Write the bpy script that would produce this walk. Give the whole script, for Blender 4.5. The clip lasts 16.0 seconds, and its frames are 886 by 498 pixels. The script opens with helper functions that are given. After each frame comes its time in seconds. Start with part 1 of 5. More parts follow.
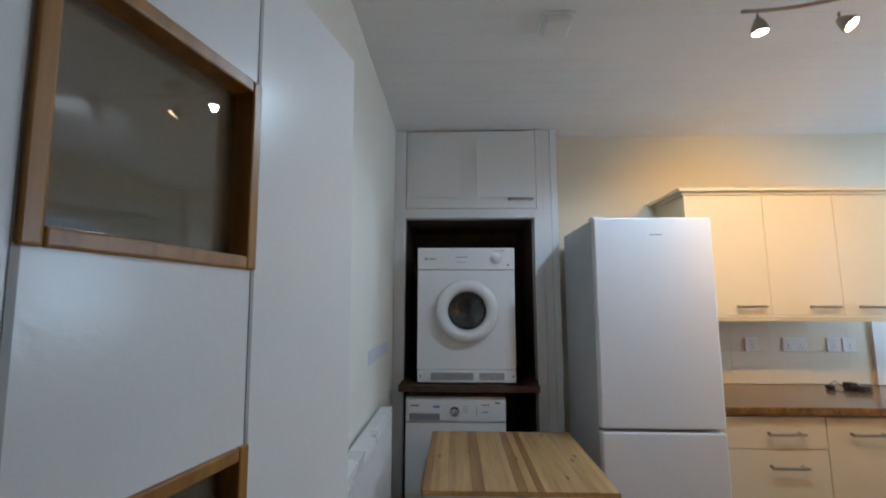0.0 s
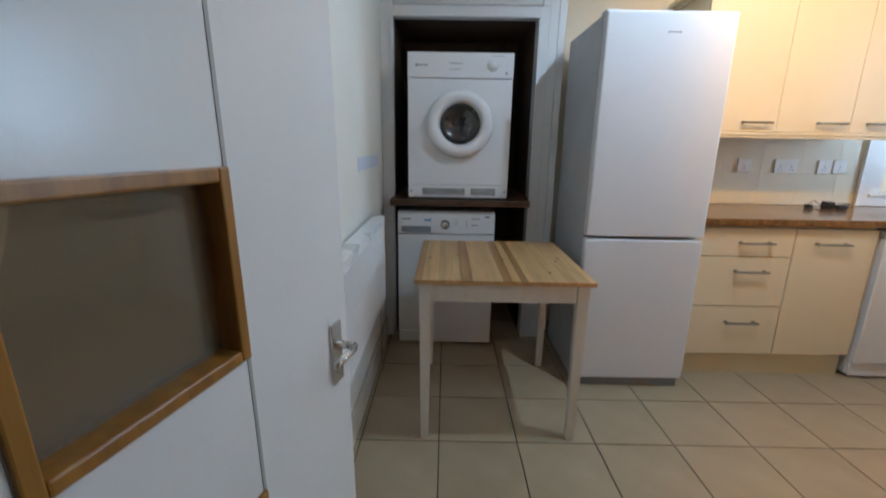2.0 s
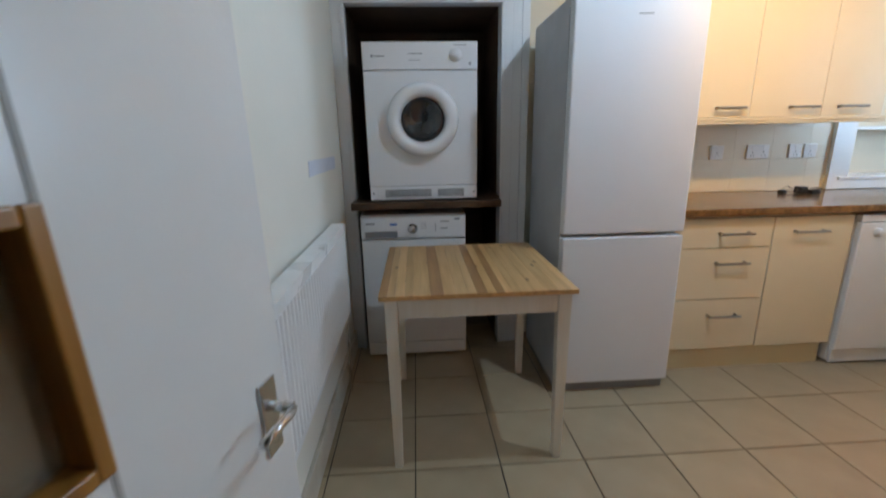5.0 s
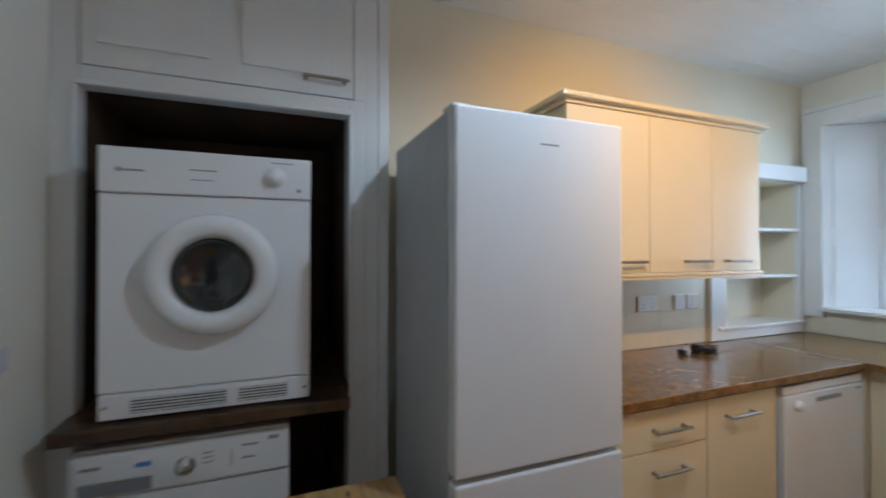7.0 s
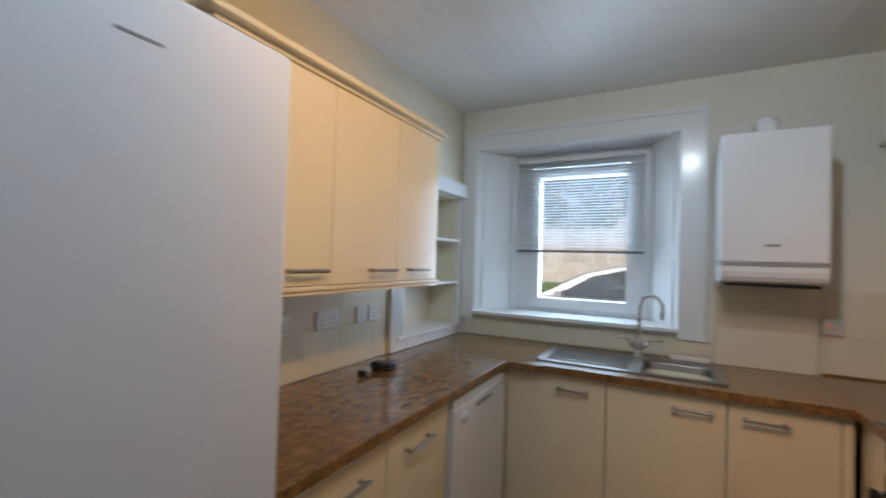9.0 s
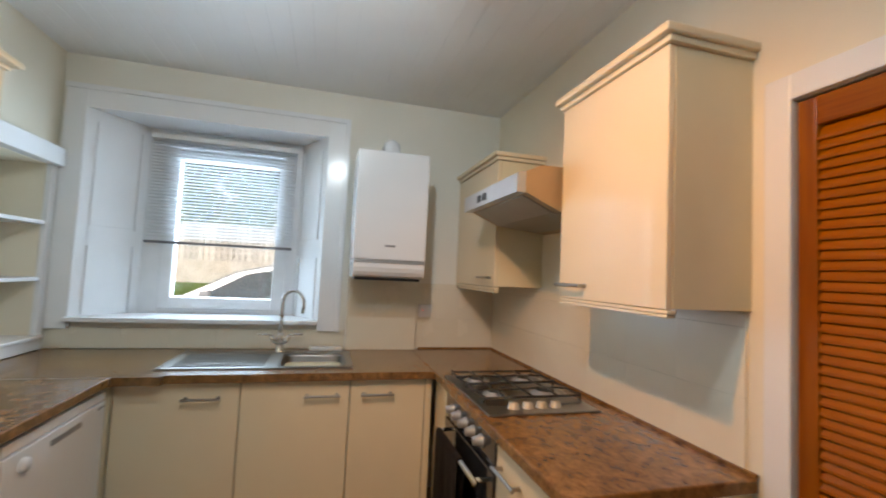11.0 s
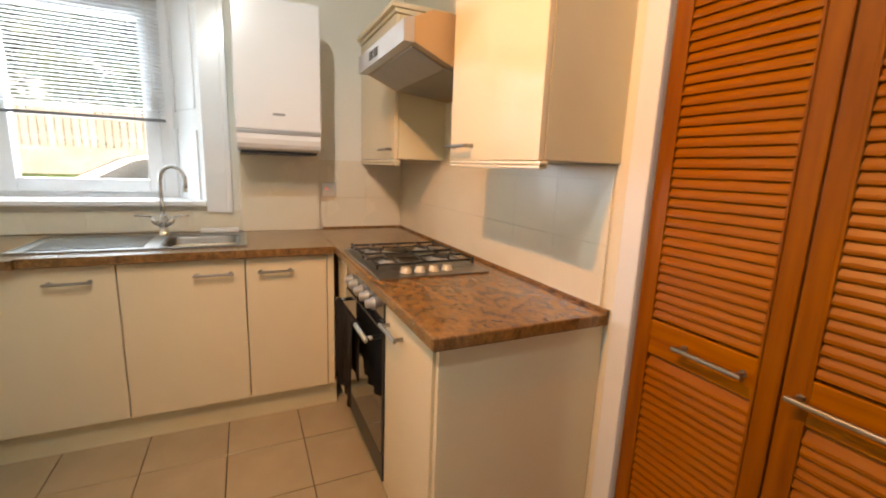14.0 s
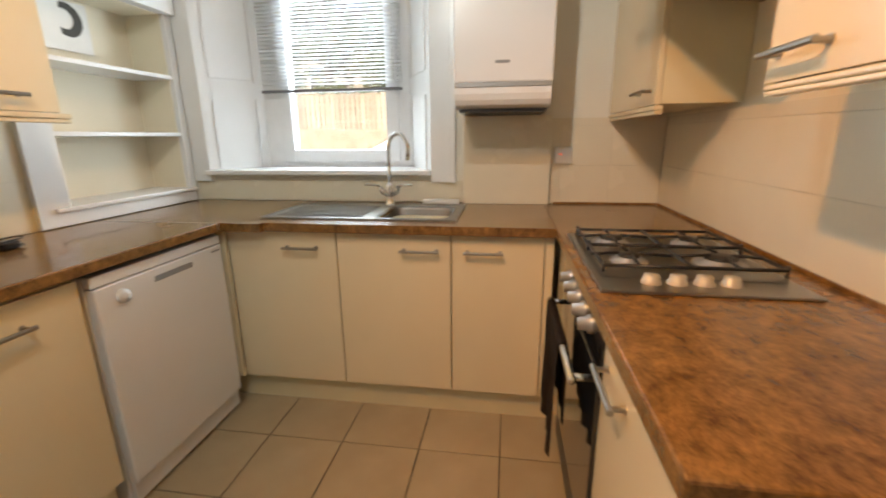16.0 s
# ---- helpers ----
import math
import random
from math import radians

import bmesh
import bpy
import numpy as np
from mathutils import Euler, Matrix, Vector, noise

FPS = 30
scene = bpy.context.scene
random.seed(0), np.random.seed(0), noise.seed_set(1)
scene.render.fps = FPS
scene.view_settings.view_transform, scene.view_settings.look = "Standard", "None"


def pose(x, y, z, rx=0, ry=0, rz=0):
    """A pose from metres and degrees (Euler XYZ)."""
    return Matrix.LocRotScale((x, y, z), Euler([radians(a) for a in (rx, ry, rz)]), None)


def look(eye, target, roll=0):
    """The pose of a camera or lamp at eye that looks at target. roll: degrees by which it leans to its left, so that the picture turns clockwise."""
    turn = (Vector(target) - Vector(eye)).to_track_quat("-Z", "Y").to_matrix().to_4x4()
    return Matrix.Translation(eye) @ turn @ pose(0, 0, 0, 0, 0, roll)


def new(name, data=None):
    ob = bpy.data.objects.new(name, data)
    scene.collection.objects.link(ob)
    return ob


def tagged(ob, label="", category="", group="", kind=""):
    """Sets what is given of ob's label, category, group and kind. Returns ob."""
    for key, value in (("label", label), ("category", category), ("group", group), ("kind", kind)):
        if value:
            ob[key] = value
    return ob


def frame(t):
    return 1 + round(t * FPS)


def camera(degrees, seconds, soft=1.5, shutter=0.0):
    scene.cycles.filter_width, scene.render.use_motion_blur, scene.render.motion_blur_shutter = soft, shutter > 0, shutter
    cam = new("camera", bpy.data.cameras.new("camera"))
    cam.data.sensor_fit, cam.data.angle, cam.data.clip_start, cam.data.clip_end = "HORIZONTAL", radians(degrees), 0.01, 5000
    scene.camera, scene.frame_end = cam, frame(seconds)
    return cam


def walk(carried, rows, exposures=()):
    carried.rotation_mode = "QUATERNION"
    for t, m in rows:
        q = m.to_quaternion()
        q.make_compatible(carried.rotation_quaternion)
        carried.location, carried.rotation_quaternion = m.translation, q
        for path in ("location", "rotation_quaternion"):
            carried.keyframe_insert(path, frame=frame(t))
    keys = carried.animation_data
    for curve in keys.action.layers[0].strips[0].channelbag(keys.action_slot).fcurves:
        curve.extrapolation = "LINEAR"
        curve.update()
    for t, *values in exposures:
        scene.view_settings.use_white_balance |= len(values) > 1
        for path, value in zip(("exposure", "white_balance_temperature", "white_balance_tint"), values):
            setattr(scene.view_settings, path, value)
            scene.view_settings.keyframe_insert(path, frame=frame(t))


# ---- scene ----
cam = camera(92.4, 16.0, 1.8, 0.5)
PATH = [
    (0, (0.202, 0.143, 1.435), (0.144, 2.126, 1.688), 0.1),
    (0.5, (0.206, 0.166, 1.406), (0.183, 2.163, 1.519), -0.6),
    (1, (0.207, 0.187, 1.366), (0.175, 2.185, 1.285), -0.7),
    (1.5, (0.198, 0.196, 1.325), (0.158, 2.179, 1.068), 0.1),
    (2, (0.195, 0.2, 1.27), (0.187, 2.143, 0.796), 0.9),
    (2.5, (0.196, 0.206, 1.224), (0.2, 2.091, 0.556), 1.5),
    (3, (0.197, 0.212, 1.168), (0.208, 2.006, 0.285), 1.4),
    (5.5, (0.255, 0.548, 1.332), (0.393, 2.525, 1.063), -1.3),
    (6, (0.351, 0.79, 1.372), (0.507, 2.784, 1.316), 2.3),
    (6.5, (0.403, 1.019, 1.392), (0.743, 2.99, 1.373), 2.3),
    (7, (0.445, 1.233, 1.459), (1.189, 3.089, 1.476), 0.0),
    (7.5, (0.546, 1.355, 1.468), (1.622, 3.041, 1.454), 1.3),
    (8, (0.659, 1.456, 1.44), (1.946, 2.983, 1.545), 0.8),
    (8.5, (0.775, 1.535, 1.455), (2.255, 2.878, 1.52), 1.6),
    (9, (0.886, 1.603, 1.469), (2.646, 2.55, 1.518), 1.7),
    (9.5, (0.963, 1.639, 1.48), (2.903, 2.123, 1.532), 0.4),
    (10, (0.988, 1.614, 1.446), (2.984, 1.713, 1.519), 1.5),
    (12.5, (0.906, 1.426, 1.427), (2.632, 0.417, 1.458), 1.9),
    (13, (0.916, 1.414, 1.393), (2.654, 0.436, 1.244), 1.6),
    (13.5, (0.934, 1.4, 1.359), (2.666, 0.456, 1.027), 1.2),
    (14, (0.962, 1.359, 1.338), (2.741, 0.524, 0.967), 2.2),
    (14.5, (1.016, 1.314, 1.32), (2.87, 0.716, 0.87), 1.6),
    (15, (1.184, 1.246, 1.301), (3.098, 0.883, 0.847), 1.0),
    (15.5, (1.356, 1.188, 1.3), (3.294, 1.124, 0.812), 1.3),
    (16, (1.461, 1.146, 1.277), (3.373, 1.437, 0.767), -0.6),
]
EXPOSURES = [(0, 0.22, 6900, 12), (3.0, 0.65, 6800, 12), (5.5, 0.38, 7000, 12), (6.5, 0.15, 7000, 12), (7.5, -0.12, 7000, 12), (8.5, -0.4, 7100, 13), (9.0, -0.45, 7300, 14), (9.5, -0.4, 7700, 13), (10.5, -0.12, 7800, 13), (12.5, 0.3, 8800, 17), (14.0, 0.55, 9900, 18), (16, 0.32, 10300, 18)]
walk(cam, [(t, look(eye, target, roll)) for t, eye, target, roll in PATH], EXPOSURES)

# ---- world, lamps, exposure ----
world = bpy.data.worlds.new("world")
scene.world = world
world.use_nodes = True
wn = world.node_tree.nodes
sky = wn.new("ShaderNodeTexSky")
sky.sky_type = "NISHITA"
sky.sun_disc = False
sky.sun_elevation, sky.sun_rotation = radians(50), radians(200)
sky.air_density, sky.dust_density = 1.0, 3.0
wn["Background"].inputs["Strength"].default_value = 0.15
world.node_tree.links.new(sky.outputs[0], wn["Background"].inputs["Color"])
sun = new("sun", bpy.data.lights.new("sun", "SUN"))
sun.data.energy, sun.data.angle, sun.data.color = 4.8, radians(20), (1, 0.97, 0.92)
sun.matrix_world = look((0, 0, 10), (6.0, -2.5, 4.0))

SPOTS = [
    # bulb centre, aim, watts, colour, cone in degrees, blend
    ((1.378, 1.695, 2.46), (1.45, 1.65, 1.0), 37, (0.52, 0.75, 1.0), 178, 0.4),
    ((1.70, 1.66, 2.47), (2.35, 0.50, 0.8), 66, (1.0, 0.46, 0.10), 108, 1.0),
    ((1.90, 1.40, 2.46), (2.02, 2.68, 1.75), 54, (1.0, 0.53, 0.04), 84, 1.0),
    ((2.06, 1.46, 2.46), (3.80, 1.65, 1.95), 30, (0.60, 0.80, 1.0), 122, 0.7),
]
for eye, aim, watts, colour, cone, blend in SPOTS:
    lamp = new("spot_light", bpy.data.lights.new("spot_light", "SPOT"))
    lamp.data.energy, lamp.data.color = watts, colour
    lamp.data.spot_size, lamp.data.spot_blend, lamp.data.shadow_soft_size = radians(cone), blend, 0.018
    lamp.matrix_world = look(eye, aim)

daylight = new("window_light", bpy.data.lights.new("window_light", "AREA"))
daylight.data.shape, daylight.data.size, daylight.data.size_y = "RECTANGLE", 0.78, 1.02
daylight.data.energy, daylight.data.color = 48, (0.45, 0.70, 1.0)
daylight.matrix_world = look((4.20, 2.20, 1.70), (2.0, 2.15, 1.45))


# ---- materials ----
def material(name, colour, rough=0.5, metal=0.0, second=None, scale=8.0, bump=0.0, bump_scale=60.0,
             rough_var=0.08, coat=0.0, stretch=(1, 1, 1), contrast=(0.35, 0.65), spec=0.5, vary=0.0, grit=0.5, warp=0.0):
    m = bpy.data.materials.new(name)
    m.use_nodes = True
    nt = m.node_tree
    n, li = nt.nodes, nt.links
    b = n["Principled BSDF"]
    b.inputs["Metallic"].default_value = metal
    b.inputs["Specular IOR Level"].default_value = spec
    b.inputs["Coat Weight"].default_value = coat
    b.inputs["Coat Roughness"].default_value = 0.06
    tc = n.new("ShaderNodeTexCoord")
    mp = n.new("ShaderNodeMapping")
    mp.inputs["Scale"].default_value = stretch
    li.new(tc.outputs["Object"], mp.inputs["Vector"])
    t = n.new("ShaderNodeTexNoise")
    t.inputs["Scale"].default_value, t.inputs["Detail"].default_value = scale, 8
    t.inputs["Roughness"].default_value, t.inputs["Distortion"].default_value = grit, warp
    li.new(mp.outputs[0], t.inputs["Vector"])
    ramp = n.new("ShaderNodeValToRGB")
    e = ramp.color_ramp.elements
    e[0].position, e[1].position = contrast
    c2 = second or tuple(v * 0.93 for v in colour)
    e[0].color, e[1].color = (*c2, 1), (*colour, 1)
    li.new(t.outputs["Fac"], ramp.inputs["Fac"])
    out = ramp.outputs["Color"]
    if vary:
        oi = n.new("ShaderNodeObjectInfo")
        mr = n.new("ShaderNodeMapRange")
        mr.inputs["To Min"].default_value, mr.inputs["To Max"].default_value = 1 - vary, 1 + vary
        li.new(oi.outputs["Random"], mr.inputs["Value"])
        hs = n.new("ShaderNodeHueSaturation")
        li.new(mr.outputs[0], hs.inputs["Value"])
        li.new(out, hs.inputs["Color"])
        out = hs.outputs["Color"]
    li.new(out, b.inputs["Base Color"])
    mr2 = n.new("ShaderNodeMapRange")
    mr2.inputs["To Min"].default_value, mr2.inputs["To Max"].default_value = max(rough - rough_var, 0.02), rough + rough_var
    t2 = n.new("ShaderNodeTexNoise")
    t2.inputs["Scale"].default_value, t2.inputs["Detail"].default_value = 3.1, 4
    li.new(tc.outputs["Object"], t2.inputs["Vector"])
    li.new(t2.outputs["Fac"], mr2.inputs["Value"])
    li.new(mr2.outputs[0], b.inputs["Roughness"])
    if bump:
        t3 = n.new("ShaderNodeTexNoise")
        t3.inputs["Scale"].default_value, t3.inputs["Detail"].default_value = bump_scale, 3
        li.new(mp.outputs[0], t3.inputs["Vector"])
        bp = n.new("ShaderNodeBump")
        bp.inputs["Strength"].default_value, bp.inputs["Distance"].default_value = bump, 0.002
        li.new(t3.outputs["Fac"], bp.inputs["Height"])
        li.new(bp.outputs[0], b.inputs["Normal"])
    return m


def wood(name, dark, light, axis, rough=0.4, scale=3.0, vary=0.0, knots=False):
    stretch = [14.0, 14.0, 14.0]
    stretch[axis] = 1.0
    m = material(name, light, rough, second=dark, scale=scale, bump=0.15, bump_scale=14, stretch=stretch,
                 contrast=(0.3, 0.72), vary=vary)
    if knots:
        nt = m.node_tree
        n, li = nt.nodes, nt.links
        b = n["Principled BSDF"]
        src = b.inputs["Base Color"].links[0].from_socket
        tc = n.new("ShaderNodeTexCoord")
        mp = n.new("ShaderNodeMapping")
        mp.inputs["Scale"].default_value = (5.5, 2.0, 1)
        oi = n.new("ShaderNodeObjectInfo")
        li.new(tc.outputs["Object"], mp.inputs["Vector"])
        li.new(oi.outputs["Random"], mp.inputs["Location"])
        v = n.new("ShaderNodeTexVoronoi")
        v.voronoi_dimensions = "2D"
        v.inputs["Scale"].default_value = 1.0
        li.new(mp.outputs[0], v.inputs["Vector"])
        rp = n.new("ShaderNodeValToRGB")
        rp.color_ramp.elements[0].position, rp.color_ramp.elements[1].position = 0.018, 0.05
        rp.color_ramp.elements[0].color, rp.color_ramp.elements[1].color = (1, 1, 1, 1), (0, 0, 0, 1)
        li.new(v.outputs["Distance"], rp.inputs["Fac"])
        mx = n.new("ShaderNodeMixRGB")
        mx.inputs["Color2"].default_value = (0.13, 0.05, 0.015, 1)
        li.new(rp.outputs["Color"], mx.inputs["Fac"])
        li.new(src, mx.inputs["Color1"])
        li.new(mx.outputs[0], b.inputs["Base Color"])
    return m


def emitter(name, colour, strength):
    m = bpy.data.materials.new(name)
    m.use_nodes = True
    b = m.node_tree.nodes["Principled BSDF"]
    b.inputs["Base Color"].default_value = (*colour, 1)
    b.inputs["Emission Color"].default_value = (*colour, 1)
    b.inputs["Emission Strength"].default_value = strength
    return m


def glass_material(name, tint=(1, 1, 1), rough=0.0, thin=True):
    m = bpy.data.materials.new(name)
    m.use_nodes = True
    n, li = m.node_tree.nodes, m.node_tree.links
    n.remove(n["Principled BSDF"])
    gl, tr, mix, fr = n.new("ShaderNodeBsdfGlossy"), n.new("ShaderNodeBsdfTransparent"), n.new("ShaderNodeMixShader"), n.new("ShaderNodeFresnel")
    gl.inputs["Roughness"].default_value = rough
    tr.inputs["Color"].default_value = (*tint, 1)
    fr.inputs["IOR"].default_value = 1.9
    li.new(fr.outputs[0], mix.inputs[0])
    li.new(tr.outputs[0], mix.inputs[1])
    li.new(gl.outputs[0], mix.inputs[2])
    li.new(mix.outputs[0], n["Material Output"].inputs[0])
    return m


M_WALL = material("cream wall paint", (0.78, 0.72, 0.59), 0.75, second=(0.75, 0.69, 0.56), scale=2.5, bump=0.25, bump_scale=45)
M_WALLW = material("pale wall paint", (0.79, 0.76, 0.68), 0.7, second=(0.765, 0.735, 0.655), scale=2.5, bump=0.25, bump_scale=45)
M_CEIL = material("white ceiling paint", (0.80, 0.80, 0.79), 0.55, second=(0.77, 0.77, 0.76), scale=3, bump=0.1, bump_scale=30)
M_GLOSS = material("white gloss paint", (0.80, 0.81, 0.82), 0.22, second=(0.77, 0.78, 0.79), scale=4, bump=0.12, bump_scale=25)
M_DOOR = material("door paint", (0.79, 0.78, 0.76), 0.24, second=(0.76, 0.75, 0.73), scale=4, bump=0.3, bump_scale=45, spec=0.35)
M_CREAM = material("cream laminate", (0.785, 0.668, 0.475), 0.22, second=(0.77, 0.653, 0.46), scale=5, bump=0.06, bump_scale=200, coat=0.3)
M_CREAMG = material("glossy cream laminate", (0.785, 0.668, 0.475), 0.06, second=(0.77, 0.653, 0.46), scale=5, coat=0.4, rough_var=0.02)
M_CARC = material("cream cabinet side", (0.74, 0.65, 0.45), 0.4, second=(0.71, 0.62, 0.42), scale=5)
M_TILEW = material("cream glazed wall tile", (0.77, 0.71, 0.58), 0.26, second=(0.75, 0.69, 0.56), scale=6, coat=0.15, vary=0.004)
M_FLOOR = material("beige floor tile", (0.47, 0.375, 0.25), 0.3, second=(0.40, 0.31, 0.20), scale=4.5, bump=0.08, bump_scale=30, vary=0.04, contrast=(0.3, 0.7))
M_GROUT = material("dark floor grout", (0.075, 0.06, 0.045), 0.9, second=(0.05, 0.04, 0.03), scale=20)
M_TOP = material("brown mottled laminate", (0.36, 0.18, 0.058), 0.24, second=(0.085, 0.038, 0.015), scale=20, contrast=(0.36, 0.66), grit=0.82, warp=0.2, stretch=(1.0, 1.4, 1.0), bump=0.05, coat=0.25)
M_SHELF = material("dark brown laminate", (0.10, 0.055, 0.03), 0.35, second=(0.04, 0.02, 0.012), scale=16)
M_METAL = material("brushed nickel", (0.40, 0.37, 0.33), 0.3, 1.0)
M_CHROME = material("chrome", (0.75, 0.75, 0.75), 0.1, 1.0, rough_var=0.03)
M_STEEL = material("brushed steel", (0.36, 0.35, 0.33), 0.3, 1.0, scale=30, stretch=(1, 20, 1))
M_WHITE = material("white enamel", (0.80, 0.81, 0.83), 0.25, second=(0.79, 0.80, 0.82), rough_var=0.05, coat=0.2)
M_FRIDGE = material("white fridge enamel", (0.75, 0.76, 0.79), 0.38, second=(0.74, 0.75, 0.78), bump=0.12, bump_scale=400)
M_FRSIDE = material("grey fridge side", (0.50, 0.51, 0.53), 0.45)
M_PLAST = material("white plastic", (0.78, 0.78, 0.76), 0.4)
M_GREY = material("grey print", (0.25, 0.26, 0.28), 0.5)
M_BLUE = material("blue print", (0.1, 0.25, 0.6), 0.5)
M_BLACK = material("black plastic", (0.015, 0.015, 0.016), 0.35)
M_DARKG = material("dark door glass", (0.02, 0.021, 0.024), 0.05, rough_var=0.02, coat=0.5)
M_ALC = material("dark brown alcove lining", (0.095, 0.05, 0.026), 0.7, second=(0.06, 0.032, 0.018), scale=6)
M_OAK = wood("varnished oak lipping", (0.24, 0.098, 0.020), (0.43, 0.19, 0.034), 2, 0.35)
M_PINE = wood("oiled pine", (0.47, 0.265, 0.105), (0.66, 0.41, 0.19), 1, 0.33, vary=0.12, knots=True)
M_PINED = wood("reddish oiled pine", (0.28, 0.13, 0.048), (0.42, 0.22, 0.085), 1, 0.33, vary=0.1, knots=True)
M_LOUVRE = wood("orange varnished pine", (0.23, 0.050, 0.001), (0.41, 0.118, 0.002), 0, 0.32, vary=0.06)
M_LOUVREV = wood("orange varnished pine stile", (0.20, 0.045, 0.0015), (0.34, 0.095, 0.003), 2, 0.30)
for _m in (M_LOUVRE, M_LOUVREV):
    _m.node_tree.nodes["Principled BSDF"].inputs["Specular IOR Level"].default_value = 0.32
M_LEG = material("white stained pine", (0.78, 0.74, 0.66), 0.45, second=(0.73, 0.68, 0.59), scale=3, stretch=(12, 12, 1))
M_RAD = material("radiator enamel", (0.80, 0.80, 0.80), 0.3)
M_GROOVE = material("grey joint paint", (0.42, 0.41, 0.39), 0.7)
M_SKIRT = material("worn skirting paint", (0.62, 0.56, 0.47), 0.55, second=(0.5, 0.44, 0.36), scale=7, bump=0.2)
M_UPVC = material("white window plastic", (0.80, 0.81, 0.83), 0.3)
M_SLAT = material("white blind slat", (0.80, 0.81, 0.82), 0.35)
_n, _l = M_SLAT.node_tree.nodes, M_SLAT.node_tree.links
_tl, _mx = _n.new("ShaderNodeBsdfTranslucent"), _n.new("ShaderNodeMixShader")
_tl.inputs["Color"].default_value = (0.8, 0.81, 0.82, 1)
_mx.inputs[0].default_value = 0.25
_l.new(_n["Principled BSDF"].outputs[0], _mx.inputs[1])
_l.new(_tl.outputs[0], _mx.inputs[2])
_l.new(_mx.outputs[0], _n["Material Output"].inputs[0])
M_RAIL = material("grey blind rail", (0.16, 0.16, 0.17), 0.4)
# brown carries the shade on the hood's unlit metal side
M_HOODSHADE = material("hood side with brown shade", (0.40, 0.28, 0.16), 0.45)
M_HOODU = material("grey hood filter", (0.35, 0.32, 0.28), 0.4, 0.6)
M_TOWEL = material("dark brown cloth", (0.035, 0.022, 0.017), 0.95, bump=0.8, bump_scale=300)
# bowl steel is coloured darker than the sink deck
M_BOWL = material("darker bowl steel", (0.22, 0.215, 0.205), 0.35, 1.0)
M_ALU = material("silver enamel", (0.50, 0.51, 0.53), 0.3, 0.7)
M_KNOB = material("pale grey knob", (0.55, 0.50, 0.42), 0.42, 0.3)
M_GLASS = glass_material("clear glass")
M_DGLASS = glass_material("door glass", (0.85, 0.81, 0.74))
_n, _l = M_DGLASS.node_tree.nodes, M_DGLASS.node_tree.links
_old = _n["Material Output"].inputs[0].links[0].from_socket
# tan diffuse share paints in the room light reflected by the panes
_haze, _mx = _n.new("ShaderNodeBsdfDiffuse"), _n.new("ShaderNodeMixShader")
_haze.inputs["Color"].default_value = (0.46, 0.37, 0.25, 1)
_mx.inputs[0].default_value = 0.28
_l.new(_old, _mx.inputs[1])
_l.new(_haze.outputs[0], _mx.inputs[2])
_l.new(_mx.outputs[0], _n["Material Output"].inputs[0])
M_LAMPC = emitter("cool lamp glow", (0.85, 0.93, 1.0), 30)
M_LAMPW = emitter("warm lamp glow", (1.0, 0.72, 0.42), 30)
M_RED = emitter("red neon", (1.0, 0.12, 0.05), 1.5)
M_HALL = material("hall wall paint", (0.70, 0.66, 0.58), 0.8)
M_CARPET = material("hall carpet", (0.25, 0.2, 0.16), 0.95, bump=0.6, bump_scale=200)


# ---- mesh helpers ----
origins = {}


def thing(name, label, category, at=(0, 0, 0), group="", kind=""):
    e = new(name)
    e.empty_display_size = 0.05
    e.location = at
    origins[e.name] = Vector(at)
    return tagged(e, label, category, group, kind)


def part(name, bm, mat, parent=None, label="", smooth=False):
    me = bpy.data.meshes.new(name)
    off = origins.get(parent.name, Vector((0, 0, 0))) if parent else Vector((0, 0, 0))
    if off.length:
        bmesh.ops.translate(bm, verts=bm.verts, vec=-off)
    bmesh.ops.recalc_face_normals(bm, faces=bm.faces)
    bm.to_mesh(me)
    bm.free()
    me.materials.append(mat)
    if smooth:
        for p in me.polygons:
            p.use_smooth = True
    ob = new(name, me)
    origins[ob.name] = off
    if parent:
        ob.parent = parent
    if label:
        ob["label"] = label
    return ob


def struct(name, bm, mat, label="", category=""):
    ob = part(name, bm, mat)
    return tagged(ob, label, category, kind="structure")


def cube(bm, x0, x1, y0, y1, z0, z1, bevel=0.0, seg=2):
    r = bmesh.ops.create_cube(bm, size=1)
    vs = r["verts"]
    for v in vs:
        v.co = Vector((x0 + (v.co.x + 0.5) * (x1 - x0), y0 + (v.co.y + 0.5) * (y1 - y0), z0 + (v.co.z + 0.5) * (z1 - z0)))
    if bevel:
        es = {e for v in vs for e in v.link_edges}
        bmesh.ops.bevel(bm, geom=list(es), offset=bevel, segments=seg, affect="EDGES", profile=0.5)
    return vs


def box(x0, x1, y0, y1, z0, z1, bevel=0.0, seg=2):
    bm = bmesh.new()
    cube(bm, x0, x1, y0, y1, z0, z1, bevel, seg)
    return bm


def boxes(*rows, bevel=0.0):
    bm = bmesh.new()
    for r in rows:
        cube(bm, *r, bevel)
    return bm


def basis(axis):
    a = Vector(axis).normalized()
    s = a.cross(Vector((0, 0, 1)) if abs(a.z) < 0.9 else Vector((1, 0, 0))).normalized()
    return a, s, a.cross(s)


